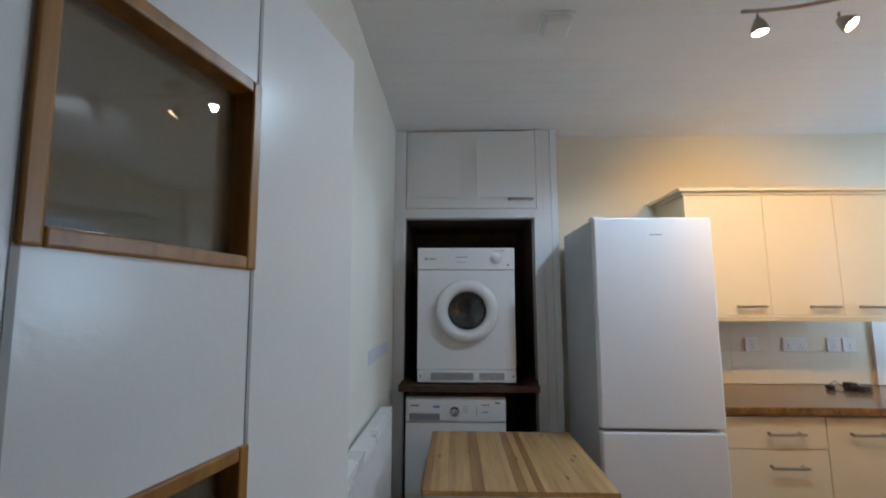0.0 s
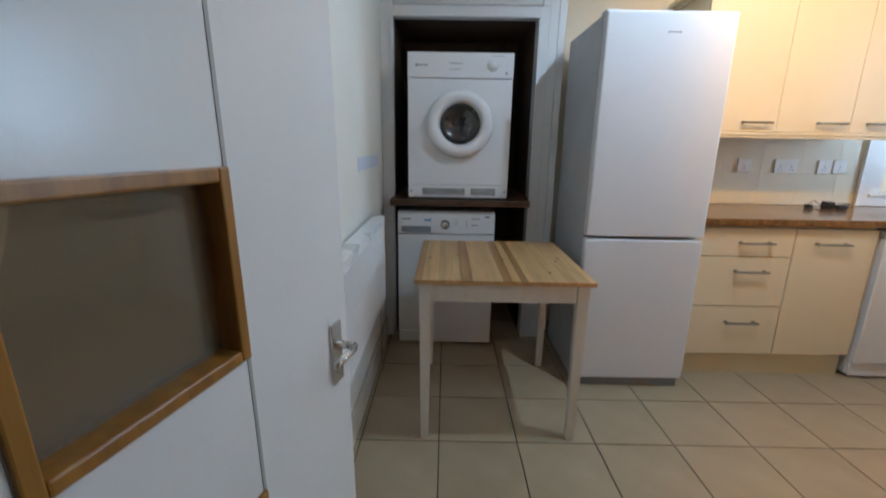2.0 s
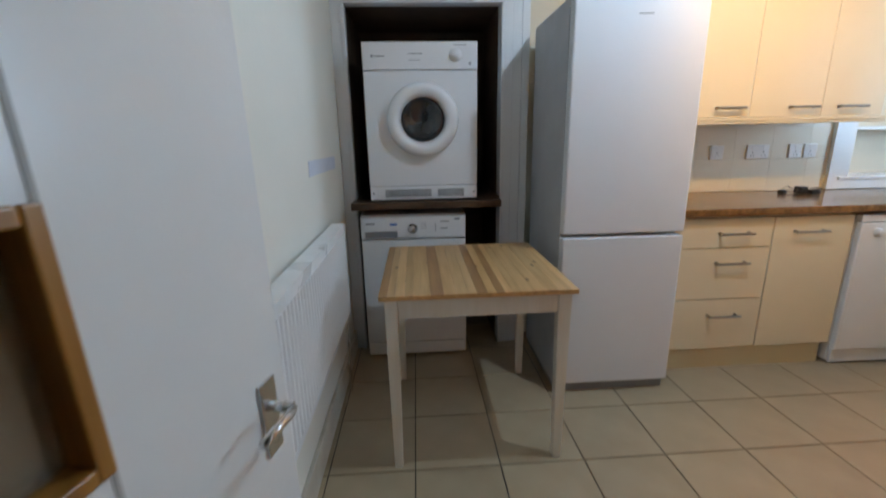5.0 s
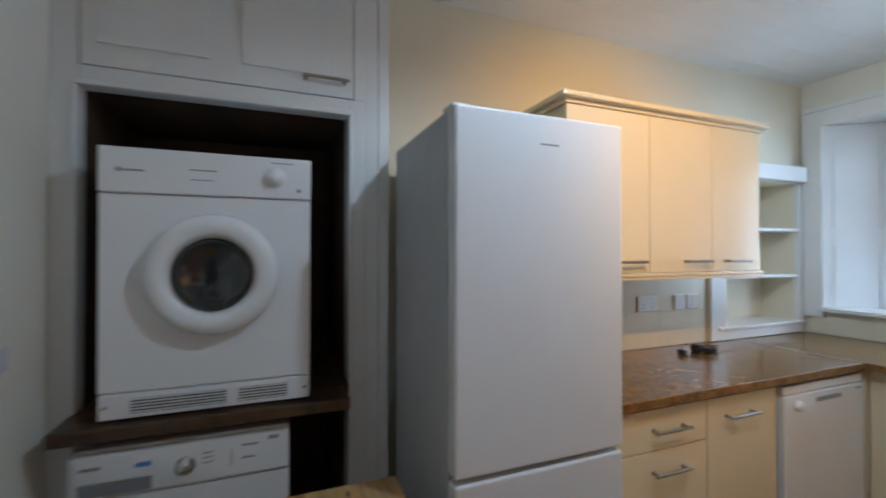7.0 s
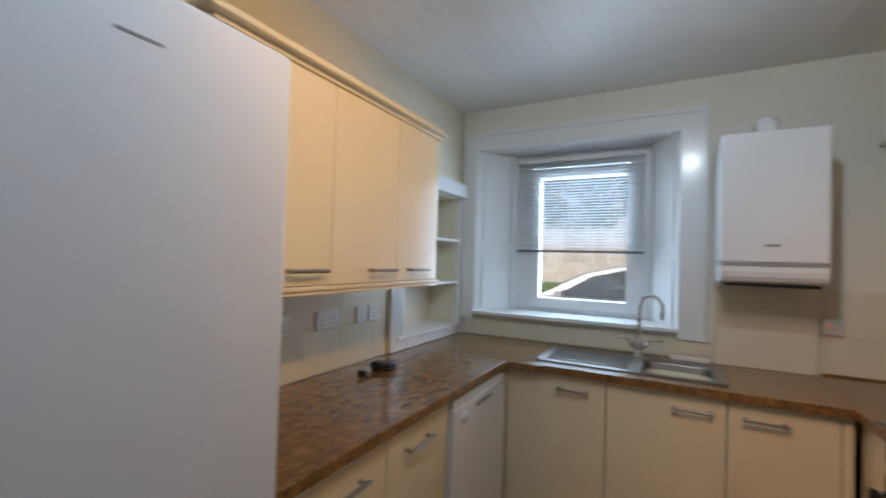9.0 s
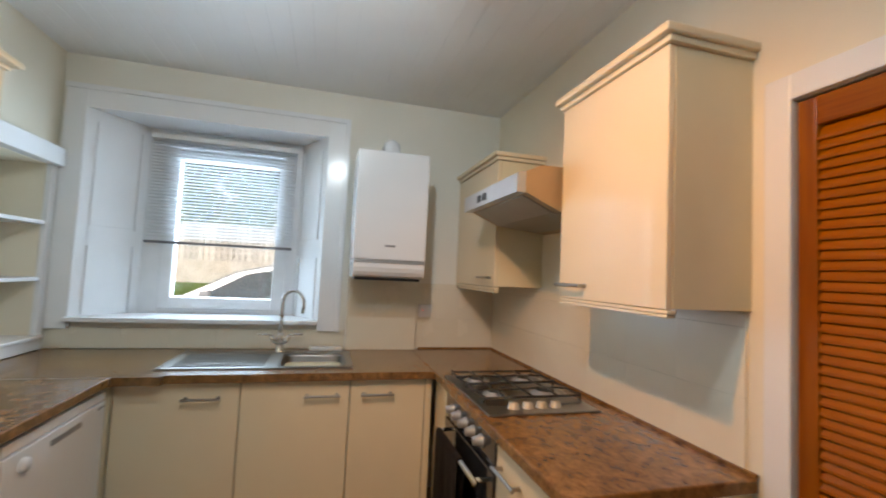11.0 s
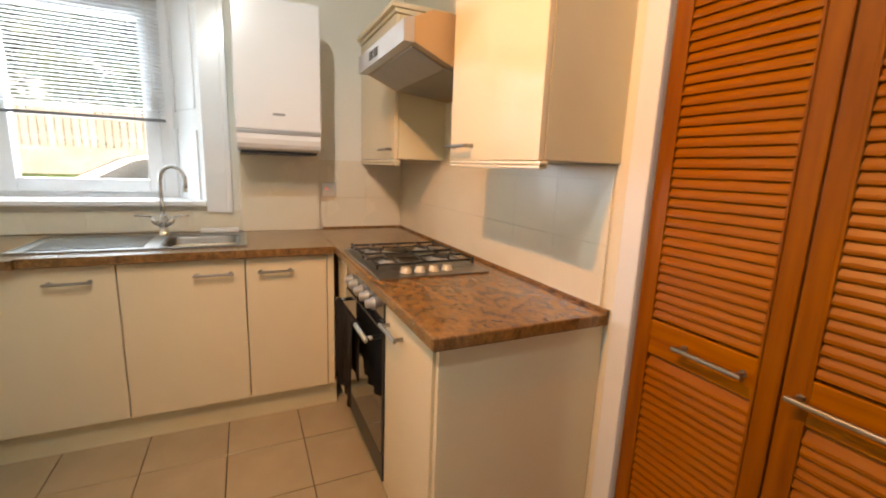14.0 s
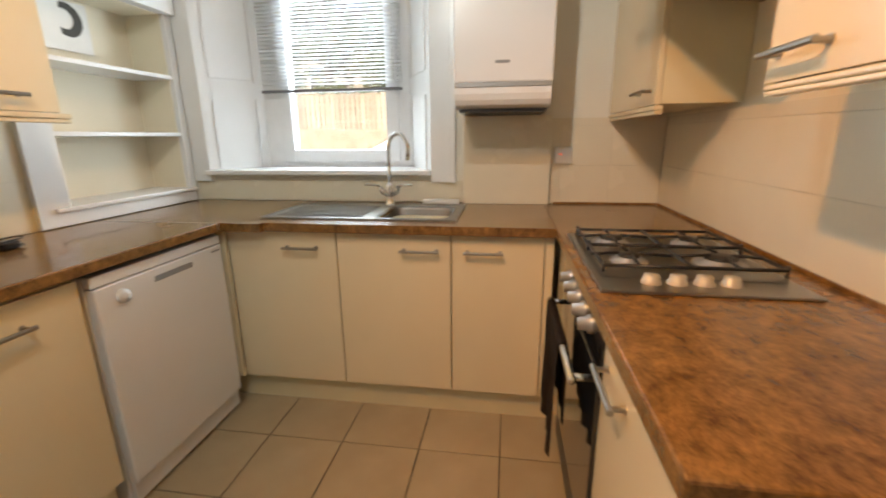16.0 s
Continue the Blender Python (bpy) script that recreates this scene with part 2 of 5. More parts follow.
def lathe(bm, centre, axis, profile, seg=32, scale=(1, 1)):
    """Turns a profile of (radius, along) about the axis."""
    a, s, u = basis(axis)
    c = Vector(centre)
    rings = []
    for r, h in profile:
        if r < 1e-6:
            rings.append([bm.verts.new(c + a * h)])
        else:
            rings.append([bm.verts.new(c + a * h + (s * math.cos(q) * scale[0] + u * math.sin(q) * scale[1]) * r) for q in (2 * math.pi * k / seg for k in range(seg))])
    for p, q in zip(rings, rings[1:]):
        for k in range(seg):
            k2 = (k + 1) % seg
            if len(p) == 1 and len(q) > 1:
                bm.faces.new((p[0], q[k], q[k2]))
            elif len(q) == 1 and len(p) > 1:
                bm.faces.new((p[k], q[0], p[k2]))
            elif len(p) > 1:
                bm.faces.new((p[k], q[k], q[k2], p[k2]))


def rod(bm, p, q, r, seg=12):
    d = Vector(q) - Vector(p)
    lathe(bm, p, d, [(0, 0), (r, 0), (r, d.length), (0, d.length)], seg)


def tube(bm, pts, r, seg=10):
    pts = [Vector(p) for p in pts]
    prev = None
    up = None
    for i, p in enumerate(pts):
        d = (pts[min(i + 1, len(pts) - 1)] - pts[max(i - 1, 0)]).normalized()
        if up is None:
            up = d.cross(Vector((0.31, 0.2, 0.93))).normalized()
        up = (up - d * up.dot(d)).normalized()
        w = d.cross(up)
        ring = [bm.verts.new(p + (up * math.cos(a) + w * math.sin(a)) * r) for a in (2 * math.pi * k / seg for k in range(seg))]
        if prev:
            for k in range(seg):
                bm.faces.new((prev[k], prev[(k + 1) % seg], ring[(k + 1) % seg], ring[k]))
        else:
            bm.faces.new(ring[::-1])
        prev = ring
    bm.faces.new(prev)


def prism(bm, poly, axis, a0, a1):
    """Extrudes a polygon of the two other axes along one axis."""
    def put(u, v, w):
        return {"x": (w, u, v), "y": (u, w, v), "z": (u, v, w)}[axis]
    lo = [bm.verts.new(put(u, v, a0)) for u, v in poly]
    hi = [bm.verts.new(put(u, v, a1)) for u, v in poly]
    n = len(poly)
    bm.faces.new(lo)
    bm.faces.new(hi[::-1])
    for k in range(n):
        bm.faces.new((lo[k], lo[(k + 1) % n], hi[(k + 1) % n], hi[k]))


def arc(cx, cy, r, a0, a1, n):
    return [(cx + r * math.cos(radians(a0 + (a1 - a0) * k / n)), cy + r * math.sin(radians(a0 + (a1 - a0) * k / n))) for k in range(n + 1)]


def bar_handle(parent, mid, along, out, length=0.16, mat=None):
    """A straight bar on two square feet, standing off a front."""
    m, a, o = Vector(mid), Vector(along).normalized(), Vector(out).normalized()
    bm = bmesh.new()
    h = a * length / 2
    rod(bm, m - h + o * 0.030, m + h + o * 0.030, 0.0065, 12)
    for s in (-1, 1):
        f = m + a * s * (length / 2 - 0.014)
        rod(bm, f, f + o * 0.030, 0.006, 10)
        rod(bm, f, f + o * 0.003, 0.009, 10)
    return part("handle", bm, mat or M_METAL, parent, "brushed nickel bar handle", smooth=False)


# ---- the room ----
XW, XE, YN, YS, ZC = -0.20, 3.82, 3.03, 0.36, 2.60
WY0, WY1, WZ0, WZ1 = 1.563, 2.893, 1.102, 2.29   # window recess at the wall face
IY0, IY1, IZ0, IZ1, IX = 1.74, 2.665, 1.10, 2.285, 4.08   # recess at the window

struct("floor_base", box(-0.75, 4.3, -1.6, 3.75, -0.12, -0.006), M_GROUT, "dark grout bed under the beige floor tiles", "floor")
# ceiling of wide painted boards
bm = bmesh.new()
w, y = 0.105, -1.6
while y < 3.74:
    cube(bm, -0.75, 4.3, y + 0.0004, min(y + w, 3.75) - 0.0004, ZC, ZC + 0.02, 0.0008, 1)
    y += w
cube(bm, -0.75, 4.3, -1.6, 3.75, ZC + 0.003, ZC + 0.12)
struct("ceiling", bm, M_CEIL, "white painted ceiling of narrow boards with fine joints", "ceiling")

struct("wall_west", box(XW - 0.15, XW, YS - 0.12, 3.75, 0, ZC), M_WALLW, "pale painted plaster wall above the radiator", "wall")
# north wall with the shelf niche and the alcove
NX0, NX1, NZ0, NZ1 = 3.02, 3.74, 0.99, 1.93
struct("wall_north", boxes(
    (0.8786, NX0, YN, 3.3, 0, ZC), (NX1, 4.3, YN, 3.3, 0, ZC), (NX0, NX1, YN, 3.3, 0, NZ0), (NX0, NX1, YN, 3.3, NZ1, ZC),
    (NX0, NX1, 3.24, 3.3, NZ0, NZ1)), M_WALL, "cream painted plaster wall behind the wall cabinets", "wall")
# east wall round the splayed window recess
bm = boxes((XE, 4.3, YS - 0.12, WY0, 0, ZC), (XE, 4.3, WY1, YN, 0, ZC), (XE, 4.3, WY0, WY1, 0, WZ0 - 0.029), (XE, 4.3, WY0, WY1, WZ1 + 0.032, ZC))
struct("wall_east", bm, M_WALLW, "pale painted wall with a deep window recess over the sink", "wall")
DX0, DX1, DZ = -0.20, 0.62, 2.03
LX0, LX1, LZ = 1.032, 1.778, 1.938
struct("wall_south", boxes(
    (DX1, LX0, YS - 0.12, YS, 0, ZC), (DX0, DX1, YS - 0.12, YS, DZ, ZC), (LX0, LX1, YS - 0.12, YS, LZ, ZC),
    (LX1, XE, YS - 0.12, YS, 0, ZC)), M_WALL, "cream painted wall beside the louvred closet", "wall")
# closet carcass and hall behind the openings
struct("closet_wall", boxes((0.85, 0.9, -0.35, 0.24, 0, ZC), (1.9, 1.95, -0.35, 0.24, 0, ZC), (0.85, 1.95, -0.4, -0.35, 0, ZC)), M_HALL, "plain closet walls behind the louvred doors", "wall")
struct("hall_wall", boxes((-0.75, -0.7, -1.6, 0.24, 0, ZC), (0.8, 0.85, -1.6, 0.24, 0, ZC), (-0.75, 0.85, -1.65, -1.6, 0, ZC), (-0.7, -0.35, 0.24, 0.3, 0, ZC)), M_HALL, "plain hall walls outside the kitchen door", "wall")
struct("floor_hall", box(-0.7, 0.8, -1.6, 0.24, -0.006, 0.002), M_CARPET, "plain brown hall carpet", "floor")


def surround(name, x0, x1, zt, label):
    bm = boxes((x0 - 0.07, x0, YS, YS + 0.018, 0, zt + 0.07), (x1, x1 + 0.07, YS, YS + 0.018, 0, zt + 0.07), (x0, x1, YS, YS + 0.018, zt, zt + 0.07), bevel=0.004)
    struct(name, bm, M_GLOSS, label, "door frame")


surround("closet_surround", LX0, LX1, LZ, "white gloss wooden frame round the louvred doors")
struct("door_surround", boxes((DX1, DX1 + 0.07, YS, YS + 0.018, 0, DZ + 0.07), (DX0, DX1, YS, YS + 0.018, DZ, DZ + 0.07), (DX1 - 0.02, DX1, 0.24, YS, 0, DZ)), M_GLOSS, "white gloss wooden frame of the kitchen doorway", "door frame")
struct("baseboard", boxes((XW, XW + 0.018, 0.5, 2.9, 0, 0.13), bevel=0.004), M_SKIRT, "worn painted skirting board below the radiator", "skirting")

# alcove front, lining, cupboard
AY, AX0, AX1, AZ = 2.90, -0.126, 0.718, 1.990
struct("alcove_wall", boxes((AX1, 0.8785, AY + 0.1005, 3.3, 0, ZC), (XW, 0.91, 3.62, 3.70, 0, ZC), (0.91, 0.96, 3.3, 3.7, 0, ZC)), M_ALC, "dark brown walls closing the appliance alcove", "wall")
for _row, _what in (((XW, AX0 - 0.002, AY + 0.06, 3.6, 0, 2.0), "side board"), ((AX1 + 0.002, AX1 + 0.05, AY + 0.1005, 3.578, 0, 2.0), "side board"),
                    ((XW, 0.87, 3.58, 3.61, 0, 2.0), "back board"), ((XW, 0.735, AY + 0.0605, 3.6, 2.002, 2.03), "top board")):
    struct("alcove_lining", box(*_row), M_ALC, "dark brown " + _what + " lining the appliance alcove", "wall")
struct("alcove_frame", boxes(
    (XW, AX0, AY, AY + 0.06, 0, ZC), (AX1, 0.782, AY, AY + 0.10, 0, 2.0545), (0.738, 0.782, AY, AY + 0.10, 2.0545, ZC), (0.7825, 0.835, AY + 0.006, AY + 0.10, 0, ZC), (0.8355, 0.878, AY + 0.002, AY + 0.10, 0, ZC),
    (AX0, AX1, AY, AY + 0.06, AZ, 2.055), bevel=0.003), M_GLOSS, "white gloss timber frame round the appliance alcove", "door frame")
struct("alcove_trim", boxes((AX0 - 0.012, AX1 + 0.012, AY - 0.014, AY - 0.0005, AZ, AZ + 0.02), (AX0 - 0.02, AX0, AY - 0.012, AY - 0.0005, 0, AZ - 0.001), (AX1, AX1 + 0.014, AY - 0.012, AY - 0.0005, 0, AZ - 0.001), bevel=0.003), M_GLOSS, "thin white bead round the alcove opening", "trim")

hc = thing("high_cupboard", "white gloss cupboard with a panelled door above the alcove", "cupboard", (0.3, 3.0, 2.05))
part("body", boxes((AX0, AX1, AY + 0.06, 3.5, 2.05, 2.07)), M_GLOSS, hc)
bm = boxes((AX0 + 0.004, 0.735, AY - 0.003, AY + 0.016, 2.0575, 2.588), bevel=0.002)
d = part("door", bm, M_GLOSS, hc)
bmp = boxes((-0.075, 0.235, AY - 0.0125, AY - 0.0035, 2.13, 2.51), (0.345, 0.64, AY - 0.0125, AY - 0.0035, 2.13, 2.51), bevel=0.0015)
part("raised_panel", bmp, M_GLOSS, d)
bar_handle(hc, (0.63, AY - 0.003, 2.115), (1, 0, 0), (0, -1, 0), 0.17)

# ---- window ----
win = thing("window_1", "white plastic window with a single pane in a splayed recess over the sink", "window", (IX, 2.2, IZ0), kind="structure")
F = 0.06


def ring(bm, x0, x1, y0, y1, z0, z1, f, fb=None, bevel=0.004):
    fb = fb or f
    cube(bm, x0, x1, y0, y0 + f, z0, z1, bevel)
    cube(bm, x0, x1, y1 - f, y1, z0, z1, bevel)
    cube(bm, x0, x1, y0 + f, y1 - f, z0, z0 + fb, bevel)
    cube(bm, x0, x1, y0 + f, y1 - f, z1 - f, z1, bevel)


bm = bmesh.new()
ring(bm, IX, IX + 0.07, IY0 - 0.03, IY1 + 0.03, WZ0 - 0.03, WZ1 + 0.03, 0.135, 0.09)
part("window_frame", bm, M_UPVC, win)
bm = bmesh.new()
ring(bm, IX - 0.018, IX + 0.05, IY0 + 0.062, IY1 - 0.105, IZ0 + 0.03, IZ1 - 0.11, 0.075)
part("casement", bm, M_UPVC, win)
gl = part("pane", box(IX + 0.012, IX + 0.018, IY0 + 0.13, IY1 - 0.17, IZ0 + 0.09, IZ1 - 0.17), M_GLASS, win)
gl.visible_shadow = False
part("latch", boxes((IX - 0.035, IX - 0.018, IY0 + 0.085, IY0 + 0.10, 1.60, 1.72), bevel=0.003), M_PLAST, win)
# recess lining: splayed shutters, head, sill, surround
for nm, yo, yi, s in (("shutter_case", WY1, IY1, 1), ("shutter_case", WY0, IY0, -1)):
    sh = thing(nm, "white panelled window shutter case", "window shutter", ((XE + IX) / 2, (yo + yi) / 2, WZ0), kind="structure")
    n = Vector((yi - yo, -(IX - XE), 0)).normalized() * s
    a, b = Vector((XE - 0.03, yo, 0)), Vector((IX + 0.01, yi, 0))

    def slab(u0, u1, z0, z1, t0, t1):
        bm = bmesh.new()
        p = [a.lerp(b, u0), a.lerp(b, u1)]
        poly = [(p[0] + n * t0), (p[1] + n * t0), (p[1] + n * t1), (p[0] + n * t1)]
        prism(bm, [(q.x, q.y) for q in poly], "z", z0, z1)
        return bm
    part("board", slab(0, 1, WZ0 - 0.03, WZ1 + 0.01, -0.05, 0), M_GLOSS, sh)
    for z0, z1 in ((1.10, 1.50), (1.62, 2.22)):
        part("panel", slab(0.16, 0.80, z0, z1, 0.0005, 0.007), M_GLOSS, sh)
        part("bead", slab(0.82, 0.86, z0 - 0.01, z1 + 0.01, 0.0005, 0.012), M_GLOSS, sh)
struct("window_head", box(XE - 0.0305, IX - 0.001, WY0 - 0.04, WY1 + 0.04, WZ1, WZ1 + 0.03), M_GLOSS, "white gloss window head board", "window")
struct("window_sill", box(XE - 0.065, IX - 0.001, WY0 + 0.001, WY1 + 0.012, WZ0 - 0.027, WZ0, 0.006), M_GLOSS, "white gloss window sill with a rounded nose", "window sill")
struct("window_surround", boxes(
    (XE - 0.032, XE, WY0 - 0.137, WY0, 1.035, WZ1 + 0.13), (XE - 0.032, XE, WY1, 3.0, 1.035, WZ1 + 0.13), (XE - 0.032, XE, WY0, WY1, WZ1 + 0.002, WZ1 + 0.13),
    (XE - 0.045, XE - 0.033, WY0 - 0.137, WY0 - 0.107, 1.035, WZ1 + 0.13), (XE - 0.045, XE - 0.033, WY0 - 0.107, 3.0, WZ1 + 0.10, WZ1 + 0.13), bevel=0.003),
    M_GLOSS, "white gloss moulded surround of the window recess", "window frame")

# blind
bl = thing("venetian_blind", "white slatted blind half lowered with a dark bottom rail", "blind", (IX - 0.04, 2.2, 2.27))
BY0, BY1 = 1.765, 2.645
part("headrail", box(IX - 0.065, IX - 0.035, BY0, BY1, 2.215, 2.25, 0.003), M_PLAST, bl)
part("bottom_rail", box(IX - 0.062, IX - 0.038, BY0, BY1, 1.545, 1.562, 0.004), M_RAIL, bl, "dark grey bottom rail")
slat_me = None
z = 2.205
k = 0
while z > 1.575:
    if slat_me is None:
        bm = bmesh.new()
        ang = radians(9)
        cs, sn = math.cos(ang), math.sin(ang)
        pts = [(-0.0125 * cs, 0.0125 * sn), (0, 0.0022), (0.0125 * cs, -0.0125 * sn), (0.0125 * cs, -0.0125 * sn - 0.0007), (0, 0.0015), (-0.0125 * cs, 0.0125 * sn - 0.0007)]
        prism(bm, [(IX - 0.05 + p, z + q) for p, q in pts], "y", BY0 + 0.004, BY1 - 0.004)
        first = part("slat", bm, M_SLAT, bl)
        slat_me, z_first = first.data, z
    else:
        o = new("slat", slat_me)
        o.parent, o.location = bl, (0, 0, z - z_first)
    z -= 0.0205
for y in (BY0 + 0.12, (BY0 + BY1) / 2, BY1 - 0.12):
    bm = bmesh.new()
    rod(bm, (IX - 0.064, y, 1.56), (IX - 0.064, y, 2.25), 0.0009, 6)
    part("ladder_cord", bm, M_PLAST, bl)
bm = bmesh.new()
rod(bm, (IX - 0.075, BY0 + 0.05, 1.62), (IX - 0.075, BY0 + 0.06, 2.25), 0.0035, 8)
part("tilt_wand", bm, M_PLAST, bl)
bm = bmesh.new()
tube(bm, [(IX - 0.075, BY0 + 0.03, 2.24), (IX - 0.09, BY0 + 0.01, 1.9), (IX - 0.10, BY0 - 0.012, 1.55), (IX - 0.10, BY0 - 0.016, 1.45)], 0.0014, 6)
part("pull_cord", bm, M_PLAST, bl)


# ---- kitchen door ----
HX, HY = -0.187, YS - 0.011
DW = 0.747
ang = 77.3
door = thing("door_1", "white painted door with small oak-framed glass lights standing open", "door", (HX, HY, 0.0), kind="structure")
WU0, WU1 = 0.147, 0.428
LIGHTS = [(0.45, 0.719), (0.966, 1.235), (1.486, 1.759)]
T = 0.042
DT = 1.985
# built along local x, room side is -y
# the leaf is racked a little out of square: its top leans towards the hinge
rack = Matrix(((1, 0, -0.029, 0.029), (0, 1, 0, 0), (0, 0, 1, 0), (0, 0, 0, 1)))
dm = Matrix.Translation((HX, HY, 0)) @ pose(0, 0, 0, 0, 0, ang) @ rack


def dpart(name, bm, mat, parent=door, label="", smooth=False):
    bmesh.ops.transform(bm, matrix=dm, verts=bm.verts)
    return part(name, bm, mat, parent, label, smooth)


bm = bmesh.new()
cube(bm, 0.005, WU0, 0, T, 0.008, DT)
cube(bm, WU1, DW, 0, T, 0.008, DT)
zs = [0.008] + [v for l in LIGHTS for v in l] + [DT]
for z0, z1 in zip(zs[::2], zs[1::2]):
    cube(bm, WU0, WU1, 0, T, z0, z1)
leaf = dpart("leaf", bm, M_DOOR)
for u in (WU0 - 0.002, WU1 + 0.002):
    dpart("groove", boxes((u - 0.0035, u + 0.0035, -0.0012, 0.0, 0.02, DT - 0.01)), M_GROOVE, leaf, "grey joint line in the door face")
for z0, z1 in LIGHTS:
    bm = bmesh.new()
    f, p = 0.015, 0.006
    for (a0, a1, b0, b1) in ((WU0 - 0.004, WU0 + f, z0 - 0.004, z1 + 0.004), (WU1 - f, WU1 + 0.004, z0 - 0.004, z1 + 0.004), (WU0 + f, WU1 - f, z0 - 0.004, z0 + f), (WU0 + f, WU1 - f, z1 - f, z1 + 0.004)):
        cube(bm, a0, a1, -p, T + p, b0, b1, 0.003)
    lt = dpart("light_frame", bm, M_OAK, door, "oak frame of a small glass light")
    pn = dpart("pane", boxes((WU0 + f - 0.004, WU1 - f + 0.004, T * 0.62, T * 0.62 + 0.004, z0 + f - 0.004, z1 - f + 0.004)), M_DGLASS, lt)
hd = dpart("handle_plate", boxes((0.668, 0.71, -0.007, -0.0005, 0.77, 0.907), bevel=0.002), M_CHROME, door, "polished chrome handle plate")
bm = bmesh.new()
rod(bm, (0.689, -0.006, 0.859), (0.689, -0.045, 0.859), 0.009, 14)
tube(bm, [(0.689, -0.045, 0.859), (0.675, -0.05, 0.860), (0.638, -0.05, 0.862), (0.598, -0.048, 0.858)], 0.008, 10)
lathe(bm, (0.689, -0.007, 0.80), (0, -1, 0), [(0.011, 0), (0.011, 0.003), (0.004, 0.004), (0, 0.0035)], 14)
dpart("lever", bm, M_CHROME, hd, "polished chrome lever", True)

# ---- radiator ----
rad = thing("radiator", "white panel radiator with vertical ribs below a paper strip", "radiator", (XW + 0.06, 1.8, 0.45))
RY0, RY1, RZ0, RZ1 = 0.96, 2.40, 0.44, 0.908
RX = -0.125
part("panel", box(RX - 0.014, RX, RY0, RY1, RZ0, RZ1 - 0.01, 0.004), M_RAD, rad)
part("back_panel", box(XW + 0.02, XW + 0.032, RY0 + 0.02, RY1 - 0.02, RZ0, RZ1 - 0.01, 0.003), M_RAD, rad)
part("top_grille", boxes((XW + 0.018, RX + 0.003, RY0, RY1, RZ1 - 0.012, RZ1), (XW + 0.018, RX + 0.003, RY1 - 0.006, RY1, RZ0 + 0.01, RZ1 - 0.013), (XW + 0.018, RX + 0.003, RY0, RY0 + 0.006, RZ0 + 0.01, RZ1 - 0.013)), M_RAD, rad)
y = RY0 + 0.035
rib_me = None
while y < RY1 - 0.03:
    if rib_me is None:
        bm = bmesh.new()
        prism(bm, [(RX, y - 0.008), (RX + 0.005, y - 0.004), (RX + 0.005, y + 0.004), (RX, y + 0.008)], "z", RZ0 + 0.03, RZ1 - 0.04)
        first = part("rib", bm, M_RAD, rad)
        rib_me, y_first = first.data, y
    else:
        o = new("rib", rib_me)
        o.parent, o.location = rad, (0, y - y_first, 0)
    y += 0.0333
bm = bmesh.new()
rod(bm, (XW + 0.045, RY1 + 0.025, 0.0), (XW + 0.045, RY1 + 0.025, 0.48), 0.0075, 10)
rod(bm, (XW + 0.045, RY1 + 0.03, 0.475), (XW + 0.045, RY1 - 0.02, 0.475), 0.010, 10)
part("pipe", bm, M_CHROME, rad)
st = tagged(part("notice_strip", box(XW + 0.0005, XW + 0.003, 2.13, 2.69, 1.15, 1.212), M_PLAST), "pale blue-grey paper strip fixed on the wall above the radiator", "notice")
st.data.materials[0] = material("pale blue paper", (0.62, 0.65, 0.72), 0.6, second=(0.58, 0.61, 0.68), scale=20)


# ---- laundry appliances ----
sf = thing("alcove_shelf", "dark brown laminate shelf between the two laundry machines", "shelf", (0.29, 3.1, 0.905))
part("board", box(-0.137, 0.697, 2.72, AY - 0.014, 0.915, 0.956, 0.006), M_SHELF, sf)
part("back_board", box(AX0, AX1, AY - 0.013, 3.5, 0.915, 0.956, 0.002), M_SHELF, sf)


def machine_body(name, label, x0, x1, y, z0, z1, depth):
    t = thing(name, label, name.replace("_", " "), ((x0 + x1) / 2, y + depth / 2, z0))
    part("body", box(x0, x1, y + 0.012, y + depth, z0, z1, 0.008), M_WHITE, t)
    return t


dx0, dx1, dy, dz0, dz1 = -0.031, 0.566, 2.76, 0.958, 1.777
dr = machine_body("tumble_dryer", "white front-vented tumble dryer with a round door on the dark shelf", dx0, dx1, dy, dz0 + 0.012, dz1, 0.56)
part("front_panel", box(dx0 + 0.001, dx1 - 0.001, dy, dy + 0.013, dz0 + 0.085, dz1 - 0.142, 0.004), M_WHITE, dr)
cp = part("control_panel", box(dx0, dx1, dy - 0.006, dy + 0.013, dz1 - 0.138, dz1 - 0.002, 0.005), M_WHITE, dr)
part("plinth_panel", box(dx0 + 0.004, dx1 - 0.004, dy - 0.004, dy + 0.013, dz0 + 0.008, dz0 + 0.082, 0.004), M_WHITE, dr)
part("grille_recess", boxes((dx0 + 0.085, dx0 + 0.34, dy - 0.0055, dy - 0.0042, dz0 + 0.022, dz0 + 0.066), (dx0 + 0.375, dx1 - 0.075, dy - 0.0055, dy - 0.0042, dz0 + 0.022, dz0 + 0.066)), M_BLACK, dr, "dark vent recess")
for k in range(5):
    zz = dz0 + 0.025 + k * 0.0092
    part("vent_slat", boxes((dx0 + 0.08, dx0 + 0.345, dy - 0.009, dy - 0.0056, zz, zz + 0.0035), (dx0 + 0.37, dx1 - 0.07, dy - 0.009, dy - 0.0056, zz, zz + 0.0035)), M_WHITE, dr)
